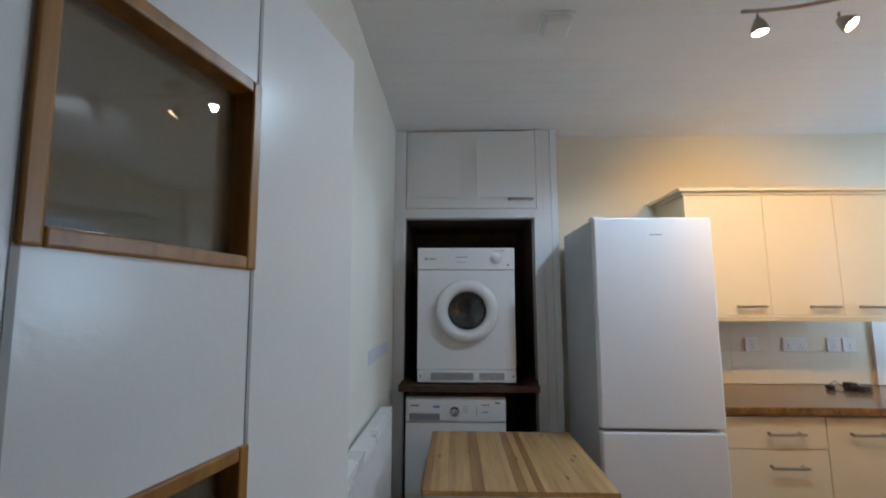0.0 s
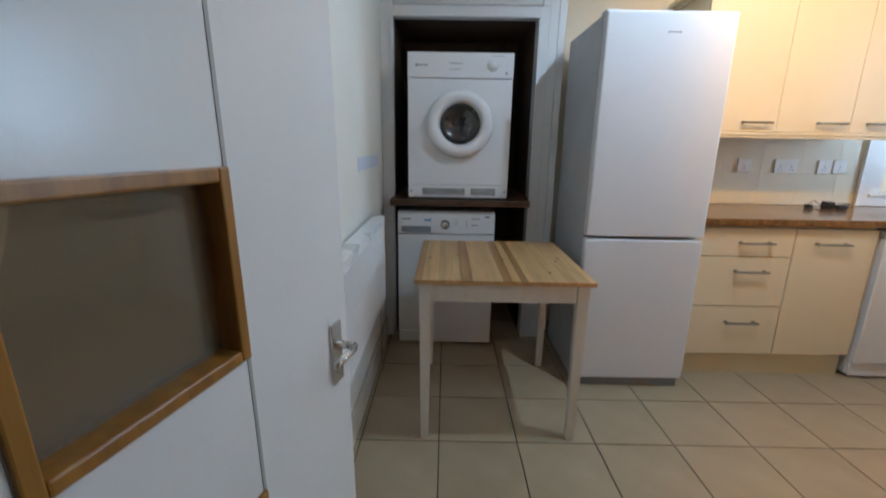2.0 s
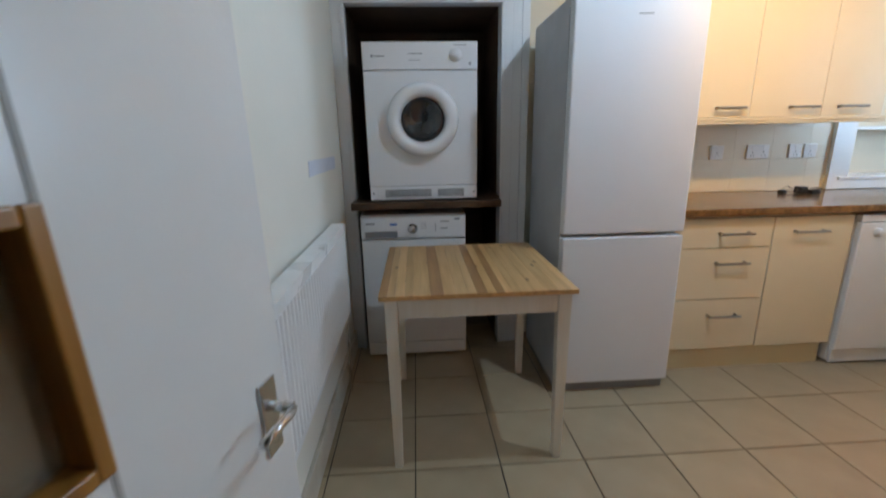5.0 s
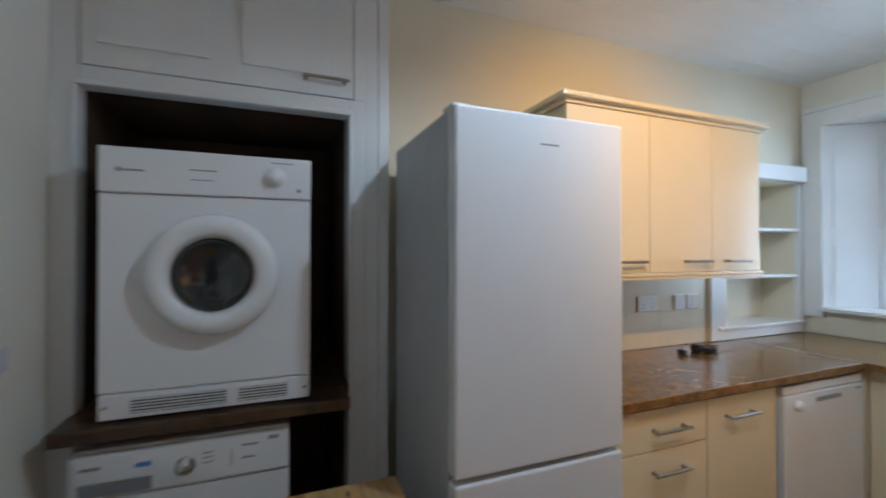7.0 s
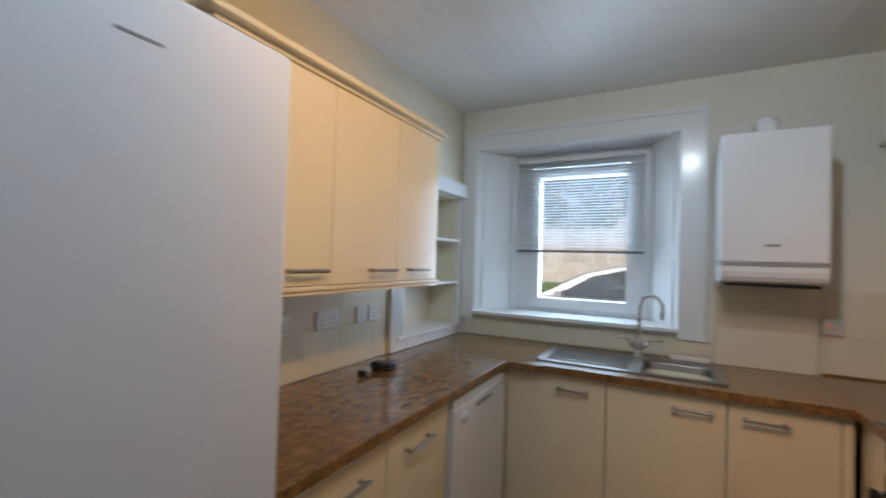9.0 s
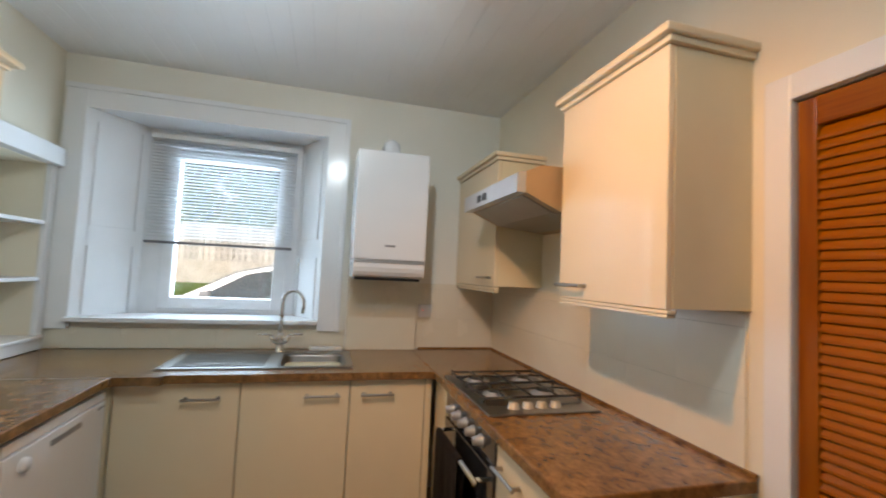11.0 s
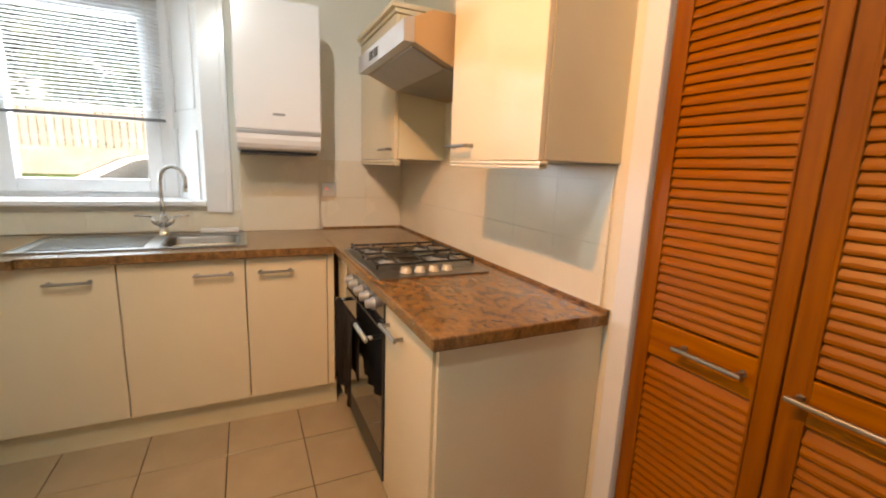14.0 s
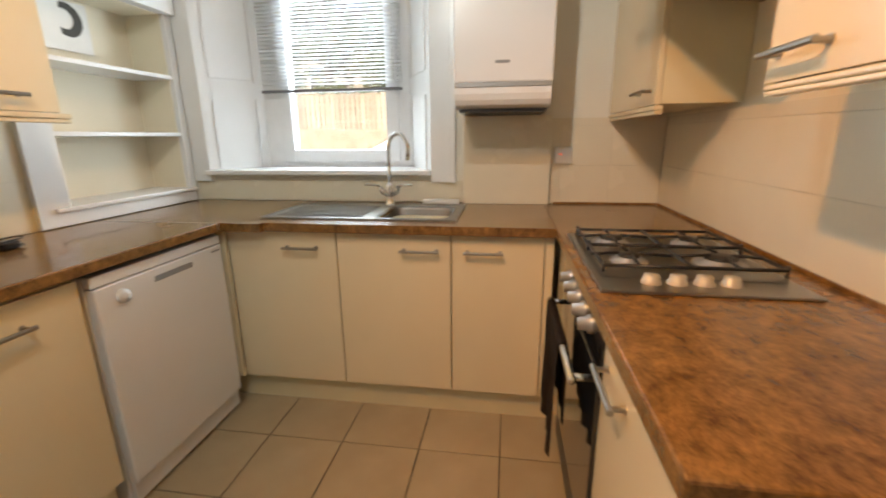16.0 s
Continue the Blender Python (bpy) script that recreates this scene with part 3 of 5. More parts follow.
for sx in (dx0 + 0.02, dx1 - 0.02):
    bm = bmesh.new()
    lathe(bm, (sx, dy - 0.004, dz0 + 0.045), (0, -1, 0), [(0.006, 0), (0.005, 0.003), (0, 0.003)], 12)
    part("screw", bm, M_GREY, dr)
    bm = bmesh.new()
    lathe(bm, (sx + (0.02 if sx < 0.2 else -0.02), dy + 0.06, dz0), (0, 0, 1), [(0, 0), (0.02, 0), (0.02, 0.012), (0, 0.012)], 14)
    part("foot", bm, M_BLACK, dr)
cx, cz = (dx0 + dx1) / 2 + 0.005, dz0 + 0.432
bm = bmesh.new()
lathe(bm, (cx, dy, cz), (0, -1, 0), [(0.190, 0.0), (0.191, 0.012), (0.188, 0.03), (0.178, 0.048), (0.156, 0.055), (0.132, 0.052), (0.121, 0.040), (0.115, 0.018), (0.0, 0.017)], 64)
dd = part("door", bm, M_WHITE, dr, "round white door", True)
bm = bmesh.new()
lathe(bm, (cx, dy - 0.0185, cz), (0, -1, 0), [(0.115, 0.0), (0.113, 0.014), (0.092, 0.020), (0.085, 0.010), (0.0, 0.007)], 48)
part("door_glass", bm, M_DARKG, dd, "dark concave glass", True)
bm = bmesh.new()
lathe(bm, (dx1 - 0.115, dy - 0.006, dz1 - 0.068), (0, -1, 0), [(0.034, 0), (0.033, 0.006), (0.026, 0.008), (0.024, 0.024), (0, 0.026)], 32)
part("knob", bm, M_WHITE, cp, "white timer dial", True)
for u0, u1, v0, v1 in ((0.045, 0.058, 0.077, 0.064), (0.062, 0.115, 0.074, 0.068), (0.235, 0.31, 0.062, 0.058), (0.24, 0.30, 0.092, 0.089), (0.551, 0.563, 0.115, 0.104), (0.471, 0.541, 0.022, 0.019)):
    part("marking", box(dx0 + u0, dx0 + u1, dy - 0.0072, dy - 0.0062, dz1 - v0, dz1 - v1), M_GREY, cp, "small grey print")

wx0, wx1, wy, wz1 = -0.096, 0.499, 2.76, 0.880
wm = machine_body("washing_machine", "white front-loading washing machine on the floor under the shelf", wx0, wx1, wy, 0.012, wz1, 0.56)
part("front_panel", box(wx0 + 0.001, wx1 - 0.001, wy, wy + 0.013, 0.10, wz1 - 0.145, 0.004), M_WHITE, wm)
part("kick_panel", box(wx0 + 0.004, wx1 - 0.004, wy + 0.001, wy + 0.013, 0.022, 0.097, 0.003), M_WHITE, wm)
cp = part("control_panel", box(wx0, wx1, wy - 0.008, wy + 0.013, wz1 - 0.141, wz1 - 0.006, 0.012, 3), M_WHITE, wm)
part("detergent_drawer", box(wx0 + 0.025, wx0 + 0.205, wy - 0.013, wy - 0.0085, wz1 - 0.128, wz1 - 0.092, 0.002), M_GREY, wm, "grey drawer grip")
part("drawer_front", box(wx0 + 0.02, wx0 + 0.21, wy - 0.013, wy - 0.0085, wz1 - 0.088, wz1 - 0.02, 0.002), M_WHITE, wm)
bm = bmesh.new()
lathe(bm, (wx0 + 0.292, wy - 0.008, wz1 - 0.08), (0, -1, 0), [(0.029, 0), (0.028, 0.004), (0.021, 0.006), (0.019, 0.022), (0, 0.023)], 32)
part("knob", bm, M_CHROME, cp, "programme dial with a chrome rim", True)
for u, w_, v, h in ((0.03, 0.05, 0.05, 0.009), (0.34, 0.03, 0.05, 0.003), (0.34, 0.03, 0.065, 0.003), (0.34, 0.03, 0.08, 0.003), (0.42, 0.003, 0.10, 0.05), (0.45, 0.05, 0.045, 0.006), (0.45, 0.04, 0.085, 0.006), (0.53, 0.03, 0.035, 0.012)):
    yf = wy - 0.0131 if u < 0.21 else wy - 0.0081
    part("marking", box(wx0 + u, wx0 + u + w_, yf - 0.0012, yf, wz1 - v, wz1 - v + h), M_GREY, cp, "small grey print")
part("badge", boxes((wx0 + 0.165, wx0 + 0.205, wy - 0.0145, wy - 0.0131, wz1 - 0.058, wz1 - 0.045)), M_BLUE, cp, "small blue badge")
bm = bmesh.new()
lathe(bm, (0.19, wy, 0.47), (0, -1, 0), [(0.165, 0), (0.165, 0.02), (0.15, 0.035), (0.125, 0.038), (0.115, 0.025)], 48)
dd = part("door", bm, M_WHITE, wm, "round white door", True)
bm = bmesh.new()
lathe(bm, (0.19, wy - 0.012, 0.47), (0, -1, 0), [(0.118, 0.0), (0.114, 0.012), (0.07, 0.002), (0, 0.0)], 40)
part("door_glass", bm, M_DARKG, dd, "dark glass", True)
for fx in (wx0 + 0.05, wx1 - 0.05):
    bm = bmesh.new()
    lathe(bm, (fx, wy + 0.06, 0), (0, 0, 1), [(0, 0), (0.02, 0), (0.02, 0.013), (0, 0.013)], 14)
    part("foot", bm, M_BLACK, wm)

# ---- table ----
tx0, tx1, ty0, ty1, tz = 0.075, 0.808, 1.817, 2.557, 0.746
tb = thing("pine_table", "square table with an oiled pine top and white stained legs", "table", ((tx0 + tx1) / 2, (ty0 + ty1) / 2, 0))
top = part("tabletop", box(tx0 + 0.001, tx1 - 0.001, ty0 + 0.001, ty1 - 0.001, tz - 0.018, tz - 0.0035), M_PINE, tb, "oiled pine top of glued staves")
rng = random.Random(4)
xs, x = [tx0], tx0
while x < tx1 - 0.055:
    x += rng.uniform(0.026, 0.05)
    xs.append(x)
xs.append(tx1)
for a, b in zip(xs, xs[1:]):
    me_ = part("stave", box(a + 0.0002, b - 0.0002, ty0, ty1, tz - 0.0034, tz, 0.0006, 1), M_PINED if rng.random() < 0.26 else M_PINE, top)
for lx in (tx0 + 0.018, tx1 - 0.068):
    for ly in (ty0 + 0.018, ty1 - 0.068):
        bm = bmesh.new()
        vs = cube(bm, lx, lx + 0.05, ly, ly + 0.05, 0, tz - 0.0185, 0)
        cx_, cy_ = lx + 0.025 + (0.008 if lx < 0.3 else -0.008) * -1, ly + 0.025
        for v in vs:
            if v.co.z < 0.1:
                v.co.x = lx + 0.025 + (v.co.x - lx - 0.025) * 0.66
                v.co.y = ly + 0.025 + (v.co.y - ly - 0.025) * 0.66
        bmesh.ops.bevel(bm, geom=list(bm.edges), offset=0.003, segments=2, affect="EDGES")
        part("leg", bm, M_LEG, tb)
for r in ((tx0 + 0.07, tx1 - 0.07, ty0 + 0.026, ty0 + 0.046), (tx0 + 0.07, tx1 - 0.07, ty1 - 0.046, ty1 - 0.026), (tx0 + 0.026, tx0 + 0.046, ty0 + 0.07, ty1 - 0.07), (tx1 - 0.046, tx1 - 0.026, ty0 + 0.07, ty1 - 0.07)):
    part("apron", box(*r, tz - 0.098, tz - 0.0185, 0.001), M_LEG, tb)

# ---- fridge freezer ----
fx0, fx1, fy, fz = 0.902, 1.490, 2.286, 1.868
fr = thing("fridge_freezer", "tall white fridge freezer standing between the alcove and the drawers", "fridge freezer", ((fx0 + fx1) / 2, 2.6, 0))
# body and sides take a greyer colour than the doors
part("body", box(fx0 + 0.002, fx1 - 0.002, fy + 0.062, fy + 0.60, 0.03, fz - 0.004, 0.004), M_FRSIDE, fr, "body coloured pale grey, greyer than the doors")
part("fridge_door", box(fx0, fx1, fy, fy + 0.055, 0.839, fz, 0.010, 3), M_FRIDGE, fr)
part("freezer_door", box(fx0, fx1, fy, fy + 0.055, 0.055, 0.825, 0.010, 3), M_FRIDGE, fr)
part("seal", boxes((fx0 + 0.012, fx1 - 0.012, fy + 0.056, fy + 0.061, 0.07, fz - 0.015)), M_GREY, fr)
part("hinge_cap", boxes((fx0 + 0.004, fx0 + 0.06, fy + 0.03, fy + 0.10, fz + 0.0005, fz + 0.012), bevel=0.003), M_PLAST, fr)
part("badge", boxes((fx0 + 0.275, fx0 + 0.34, fy - 0.0012, fy - 0.0003, 1.777, 1.7815)), M_GREY, fr, "small grey bar badge")
part("plinth", box(fx0 + 0.01, fx1 - 0.01, fy + 0.03, fy + 0.59, 0.0, 0.05), M_GREY, fr)


# ---- base units ----
def base_unit(x0, x1, y0, y1, front, fronts, group, label, name="base_cabinet", drawers=False, ends=()):
    """front: 'y-' looks to smaller y, 'x-' to smaller x, 'y+' to larger y. fronts: (lo, hi, z0, z1, handle_lo, handle_hi, handle_z)."""
    t = thing(name, label, "cabinet", ((x0 + x1) / 2, (y0 + y1) / 2, 0), group)
    part("carcass", box(x0 + 0.001, x1 - 0.001, y0 + (0.021 if front == "y-" else 0.001), y1 - (0.021 if front == "y+" else 0.001), 0.14, 0.882) if front != "x-" else box(x0 + 0.021, x1, y0 + 0.001, y1 - 0.001, 0.14, 0.882), M_CARC, t)
    for lo, hi, z0, z1, h0, h1, hz in fronts:
        nm = "drawer_front" if drawers else "door"
        if front == "y-":
            p = part(nm, box(lo + 0.0022, hi - 0.0022, y0, y0 + 0.019, z0, z1, 0.0015), M_CREAM, t)
            bar_handle(p, ((h0 + h1) / 2, y0, hz), (1, 0, 0), (0, -1, 0), abs(h1 - h0))
        elif front == "y+":
            p = part(nm, box(lo + 0.0022, hi - 0.0022, y1 - 0.019, y1, z0, z1, 0.0015), M_CREAM, t)
            bar_handle(p, ((h0 + h1) / 2, y1, hz), (1, 0, 0), (0, 1, 0), abs(h1 - h0))
        else:
            p = part(nm, box(x0, x0 + 0.019, lo + 0.0022, hi - 0.0022, z0, z1, 0.0015), M_CREAM, t)
            bar_handle(p, (x0, (h0 + h1) / 2, hz), (0, 1, 0), (-1, 0, 0), abs(h1 - h0))
    return t


WTZ, WTT = 0.922, 0.038
NF = 2.425
base_unit(1.50, 2.061, NF, 3.02, "y-", [(1.50, 2.061, 0.715, 0.868, 1.76, 1.94, 0.79), (1.50, 2.061, 0.432, 0.711, 1.76, 1.94, 0.632), (1.50, 2.061, 0.143, 0.428, 1.755, 1.935, 0.337)], "base cabinets", "cream drawer unit with three drawers beside the fridge", "drawer_unit", True)
base_unit(2.063, 2.50, NF, 3.02, "y-", [(2.063, 2.50, 0.143, 0.868, 2.165, 2.345, 0.79)], "base cabinets", "cream base cabinet with one door beside the dishwasher")
EF = 3.185
for lo, hi, h0, h1, tag in ((1.885, 2.405, 1.955, 2.12, "cream base cabinet with one door beside the dishwasher corner"), (1.375, 1.883, 1.415, 1.585, "cream base cabinet with one door under the sink"), (0.985, 1.373, 1.145, 1.31, "narrow cream base cabinet beside the oven corner")):
    base_unit(EF, XE - 0.02, lo, hi, "x-", [(lo, hi, 0.143, 0.875, h0 + 0.009, h1 + 0.009, 0.807)], "base cabinets", tag)
struct("filler_panel", boxes((EF, EF + 0.018, 0.95, 0.983, 0.143, 0.885), (EF - 0.02, EF, 2.407, 2.45, 0.143, 0.885), (2.962, 3.183, 0.905, 0.924, 0.143, 0.885)), M_CREAM, "cream filler strips at the cabinet corners", "panel")
SF = 0.925
base_unit(1.905, 2.345, YS + 0.01, SF, "y+", [(1.925, 2.345, 0.143, 0.875, 2.15, 2.315, 0.80)], "base cabinets", "cream base cabinet at the end of the worktop beside the oven")
struct("end_panel", box(1.886, 1.904, YS + 0.003, SF, 0.0, 0.886, 0.001), M_CREAM, "cream end panel closing the run of cabinets", "panel")
struct("plinth_board", boxes((1.50, 2.50, NF + 0.045, NF + 0.06, 0, 0.138), (EF + 0.05, EF + 0.065, 0.93, 2.5, 0, 0.138), (1.93, EF + 0.05, SF - 0.06, SF - 0.045, 0, 0.138)), M_CARC, "cream plinth boards under the cabinets", "plinth")

# worktops
wt = thing("worktop", "brown mottled laminate worktop round three sides of the kitchen", "worktop", (2.6, 2.7, WTZ - WTT))
part("board", box(1.49, 3.12, 2.394, YN - 0.004, WTZ - WTT, WTZ, 0.005), M_TOP, wt)
SX0, SX1, SY0, SY1 = 3.265, 3.655, 1.375, 1.755   # hole for the sink bowl
part("corner_board", boxes((3.1215, XE - 0.003, 2.2, YN - 0.004, WTZ - WTT, WTZ)), M_TOP, wt)
part("sink_board", boxes((3.150, SX0 + 0.03, 0.951, 2.1995, WTZ - WTT, WTZ), (SX1 - 0.03, XE - 0.003, 0.951, 2.1995, WTZ - WTT, WTZ), (SX0 + 0.03, SX1 - 0.03, 0.951, SY0 + 0.03, WTZ - WTT, WTZ), (SX0 + 0.03, SX1 - 0.03, SY1 - 0.03, 2.1995, WTZ - WTT, WTZ)), M_TOP, wt)
part("peninsula_board", box(1.868, XE - 0.003, YS + 0.004, 0.950, WTZ - WTT, WTZ, 0.005), M_TOP, wt)
part("joint_strip", boxes((3.1195, 3.1225, 2.394, YN - 0.01, WTZ - 0.03, WTZ + 0.0015)), M_ALU, wt, "thin metal joint strip")
part("edge_strip", boxes((1.868, XE - 0.01, YS + 0.0045, YS + 0.016, WTZ + 0.0005, WTZ + 0.012), (XE - 0.014, XE - 0.0035, 0.38, 0.90, WTZ + 0.0005, WTZ + 0.010)), M_TOP, wt)

# ---- dishwasher ----
dw = thing("dishwasher", "white dishwasher under the worktop corner", "dishwasher", (2.83, 2.7, 0))
part("body", box(2.525, 3.14, NF + 0.02, 3.0, 0.02, 0.862, 0.004), M_WHITE, dw)
part("door", box(2.527, 3.138, NF - 0.018, NF + 0.018, 0.10, 0.825, 0.005), M_WHITE, dw)
part("top_strip", box(2.525, 3.14, NF - 0.014, NF + 0.018, 0.829, 0.866, 0.004), M_WHITE, dw)
part("kick_panel", box(2.53, 3.135, NF + 0.0, NF + 0.015, 0.015, 0.096, 0.002), M_WHITE, dw)
part("grip", box(2.76, 2.95, NF - 0.0195, NF - 0.0183, 0.776, 0.797), M_GREY, dw, "grey recessed grip")
bm = bmesh.new()
lathe(bm, (2.62, NF - 0.018, 0.775), (0, -1, 0), [(0.024, 0), (0.023, 0.012), (0, 0.014)], 24)
part("knob", bm, M_WHITE, dw, smooth=True)
part("marking", boxes((3.07, 3.12, NF - 0.0195, NF - 0.0183, 0.80, 0.808)), M_GREY, dw, "small grey print")


# ---- wall cabinets ----
def wall_unit(x0, x1, y0, y1, z0, z1, front, handle, label, group="wall cabinets", mat=None):
    t = thing("wall_cabinet", label, "cabinet", ((x0 + x1) / 2, (y0 + y1) / 2, z0), group)
    if front == "y-":
        part("carcass", box(x0 + 0.0005, x1 - 0.0005, y0 + 0.021, y1, z0 + 0.002, z1 - 0.002), M_CARC, t)
        p = part("door", box(x0 + 0.0015, x1 - 0.0015, y0, y0 + 0.019, z0, z1, 0.0015), mat or M_CREAM, t)
        bar_handle(p, (handle, y0, z0 + 0.048), (1, 0, 0), (0, -1, 0), 0.16)
    else:
        part("carcass", box(x0 + 0.0005, x1 - 0.0005, y0, y1 - 0.021, z0 + 0.002, z1 - 0.002), M_CARC, t)
        p = part("door", box(x0 + 0.0015, x1 - 0.0015, y1 - 0.019, y1, z0, z1, 0.0015), mat or M_CREAMG, t)
        bar_handle(p, (handle, y1, z0 + 0.048), (1, 0, 0), (0, 1, 0), 0.16)
    return t


NW = 2.655
wall_unit(1.560, 2.014, NW, YN - 0.001, 1.37, 2.073, "y-", 1.892, "cream wall cabinet above the drawers, part hidden by the fridge")
wall_unit(2.014, 2.418, NW, YN - 0.001, 1.37, 2.073, "y-", 2.303, "cream wall cabinet above the sockets")
wall_unit(2.418, 2.770, NW, YN - 0.001, 1.37, 2.073, "y-", 2.578, "cream wall cabinet beside the niche shelves")
wall_unit(1.893, 2.432, YS + 0.001, 0.655, 1.37, 2.10, "y+", 2.33, "glossy cream wall cabinet above the end of the worktop")
wall_unit(3.12, XE - 0.002, YS + 0.001, 0.645, 1.38, 2.08, "y+", 3.24, "cream wall cabinet in the corner beside the cooker hood")


def mould(name, x0, x1, y0, y1, z0, z1, sx0, sx1, sy0, sy1, label):
    """A cornice or pelmet: a board with one projecting step."""
    t = thing(name, label, name.replace("_", " "), ((x0 + x1) / 2, (y0 + y1) / 2, z0))
    zm = z0 + (z1 - z0) * 0.45
    part("board", box(x0, x1, y0, y1, z0, zm, 0.003), M_CREAM, t)
    part("lip", box(x0 - sx0, x1 + sx1, y0 - sy0, y1 + sy1, zm + 0.0003, z1, 0.004), M_CREAM, t)


mould("cornice", 1.545, 2.785, NW - 0.012, YN - 0.002, 2.074, 2.112, 0.03, 0.012, 0.03, 0, "cream cornice on top of the long row of wall cabinets")
mould("cornice", 1.880, 2.440, YS + 0.001, 0.667, 2.101, 2.145, 0.012, 0.012, 0, 0.02, "cream cornice on the glossy wall cabinet")
mould("cornice", 3.108, XE - 0.014, YS + 0.001, 0.657, 2.081, 2.125, 0.012, 0.0, 0, 0.02, "cream cornice on the corner wall cabinet")
mould("pelmet", 1.552, 2.80, NW + 0.0, NW + 0.035, 1.336, 1.367, 0, 0, 0.006, 0, "cream light pelmet under the long row of wall cabinets")
mould("pelmet", 1.893, 2.432, 0.625, 0.652, 1.347, 1.3685, 0.004, 0.0, 0, 0.002, "cream light pelmet under the glossy wall cabinet")
mould("pelmet", 3.12, XE - 0.004, 0.615, 0.642, 1.346, 1.377, 0.004, 0.0, 0, 0.006, "cream light pelmet under the corner wall cabinet")

# ---- niche shelves ----
ns = thing("niche_shelves", "white shelves built into the wall niche beside the window", "shelf", (3.38, 3.12, 0.93), kind="structure")
part("surround", boxes((2.885, NX0, YN - 0.03, YN - 0.002, 0.927, 1.93), (NX1, XE - 0.034, YN - 0.03, YN - 0.002, 0.927, 1.93), (NX0, NX1, YN - 0.03, YN - 0.002, 0.927, 0.985)), M_GLOSS, ns)
part("sill_board", box(2.95, XE - 0.036, YN - 0.045, 3.24, 0.986, 1.004, 0.003), M_GLOSS, ns)
part("head_block", box(NX0 - 0.1, XE - 0.036, YN - 0.065, YN + 0.02, 1.931, 2.03, 0.004), M_GLOSS, ns)
for z in (1.308, 1.612):
    part("shelf_board", box(NX0 - 0.13 if z < 1.4 else NX0, NX1, YN - 0.022, 3.238, z - 0.012, z + 0.008, 0.003), M_GLOSS, ns)
M_SHOE = material("dark grey print", (0.05, 0.05, 0.045), 0.6)
cd = thing("picture_card", "white card with a dark curved shape standing in the niche", "card", (3.34, 3.22, 1.70))
part("card", box(3.18, 3.50, 3.225, 3.229, 1.69, 1.915, 0.001, 1), M_PLAST, cd)
bm = bmesh.new()
outer, inner = arc(3.39, 1.83, 0.075, -120, 110, 20), arc(3.375, 1.832, 0.045, 110, -120, 20)
prism(bm, outer + inner, "y", 3.2225, 3.2245)
part("print", bm, M_SHOE, cd, "dark curved print")

# ---- boiler ----
bx, by0, by1, bz0, bz1 = 3.40, 0.968, 1.388, 1.50, 2.135
bo = thing("boiler", "white wall-hung gas boiler beside the window", "boiler", ((bx + XE) / 2, 1.18, 1.39))
part("case", box(bx, XE - 0.03, by0, by1, bz0, bz1, 0.008, 3), M_WHITE, bo)
part("back_plate", box(XE - 0.029, XE - 0.002, by0 + 0.02, by1 - 0.02, 1.42, bz1 - 0.02), M_WHITE, bo)
part("trim_strip", box(bx - 0.003, XE - 0.04, by0 + 0.004, by1 - 0.004, 1.482, 1.499, 0.002), M_ALU, bo, "silver grey trim strip")
bm = bmesh.new()
prism(bm, [(XE - 0.04, 1.481), (bx + 0.002, 1.481), (bx + 0.0, 1.455), (bx + 0.006, 1.43), (bx + 0.02, 1.41), (bx + 0.045, 1.398), (XE - 0.04, 1.395)], "y", by0 + 0.004, by1 - 0.004)
part("lower_cover", bm, M_WHITE, bo)
part("badge", boxes((bx - 0.0015, bx - 0.0003, 1.15, 1.21, 1.575, 1.587)), M_GREY, bo, "small grey badge")
# flat black board set below the lower cover
part("underside", boxes((bx + 0.05, XE - 0.05, by0 + 0.02, by1 - 0.02, 1.381, 1.3945)), M_BLACK, bo, "black board under the case")
fl = thing("flue_elbow", "white flue elbow on top of the boiler running to the wall", "flue", (3.6, 1.18, bz1))
bm = bmesh.new()
tube(bm, [(3.60, 1.17, bz1 + 0.001), (3.60, 1.17, bz1 + 0.05), (3.62, 1.17, bz1 + 0.085), (3.66, 1.17, bz1 + 0.10), (XE + 0.01, 1.17, bz1 + 0.10)], 0.05, 20)
part("elbow", bm, M_WHITE, fl, smooth=True)
bm = bmesh.new()
lathe(bm, (3.60, 1.17, bz1 + 0.001), (0, 0, 1), [(0.05, 0), (0.066, 0), (0.066, 0.025), (0.05, 0.028)], 24)
part("collar", bm, M_GREY, fl)
struct("pipe_box", box(XE - 0.052, XE - 0.012, 0.928, 1.382, WTZ + 0.0005, 1.38, 0.002), M_TILEW, "tiled boxing under the boiler", "wall")

# ---- sink and tap ----
sk = thing("sink", "stainless steel sink with a grooved drainer let into the worktop", "sink", (3.46, 1.8, WTZ))
SXA, SXB, SYA, SYB = 3.245, 3.70, 1.36, 2.27
z = WTZ + 0.0005
bm = bmesh.new()
hx0, hx1, hy0, hy1 = 3.285, 3.62, 1.40, 1.735
for r in ((SXA, hx0, SYA, SYB), (hx1, SXB, SYA, SYB), (hx0, hx1, SYA, hy0), (hx0, hx1, hy1, SYB)):
    cube(bm, *r, z, z + 0.004)
part("deck", bm, M_STEEL, sk)
bm = bmesh.new()
n_ = 40


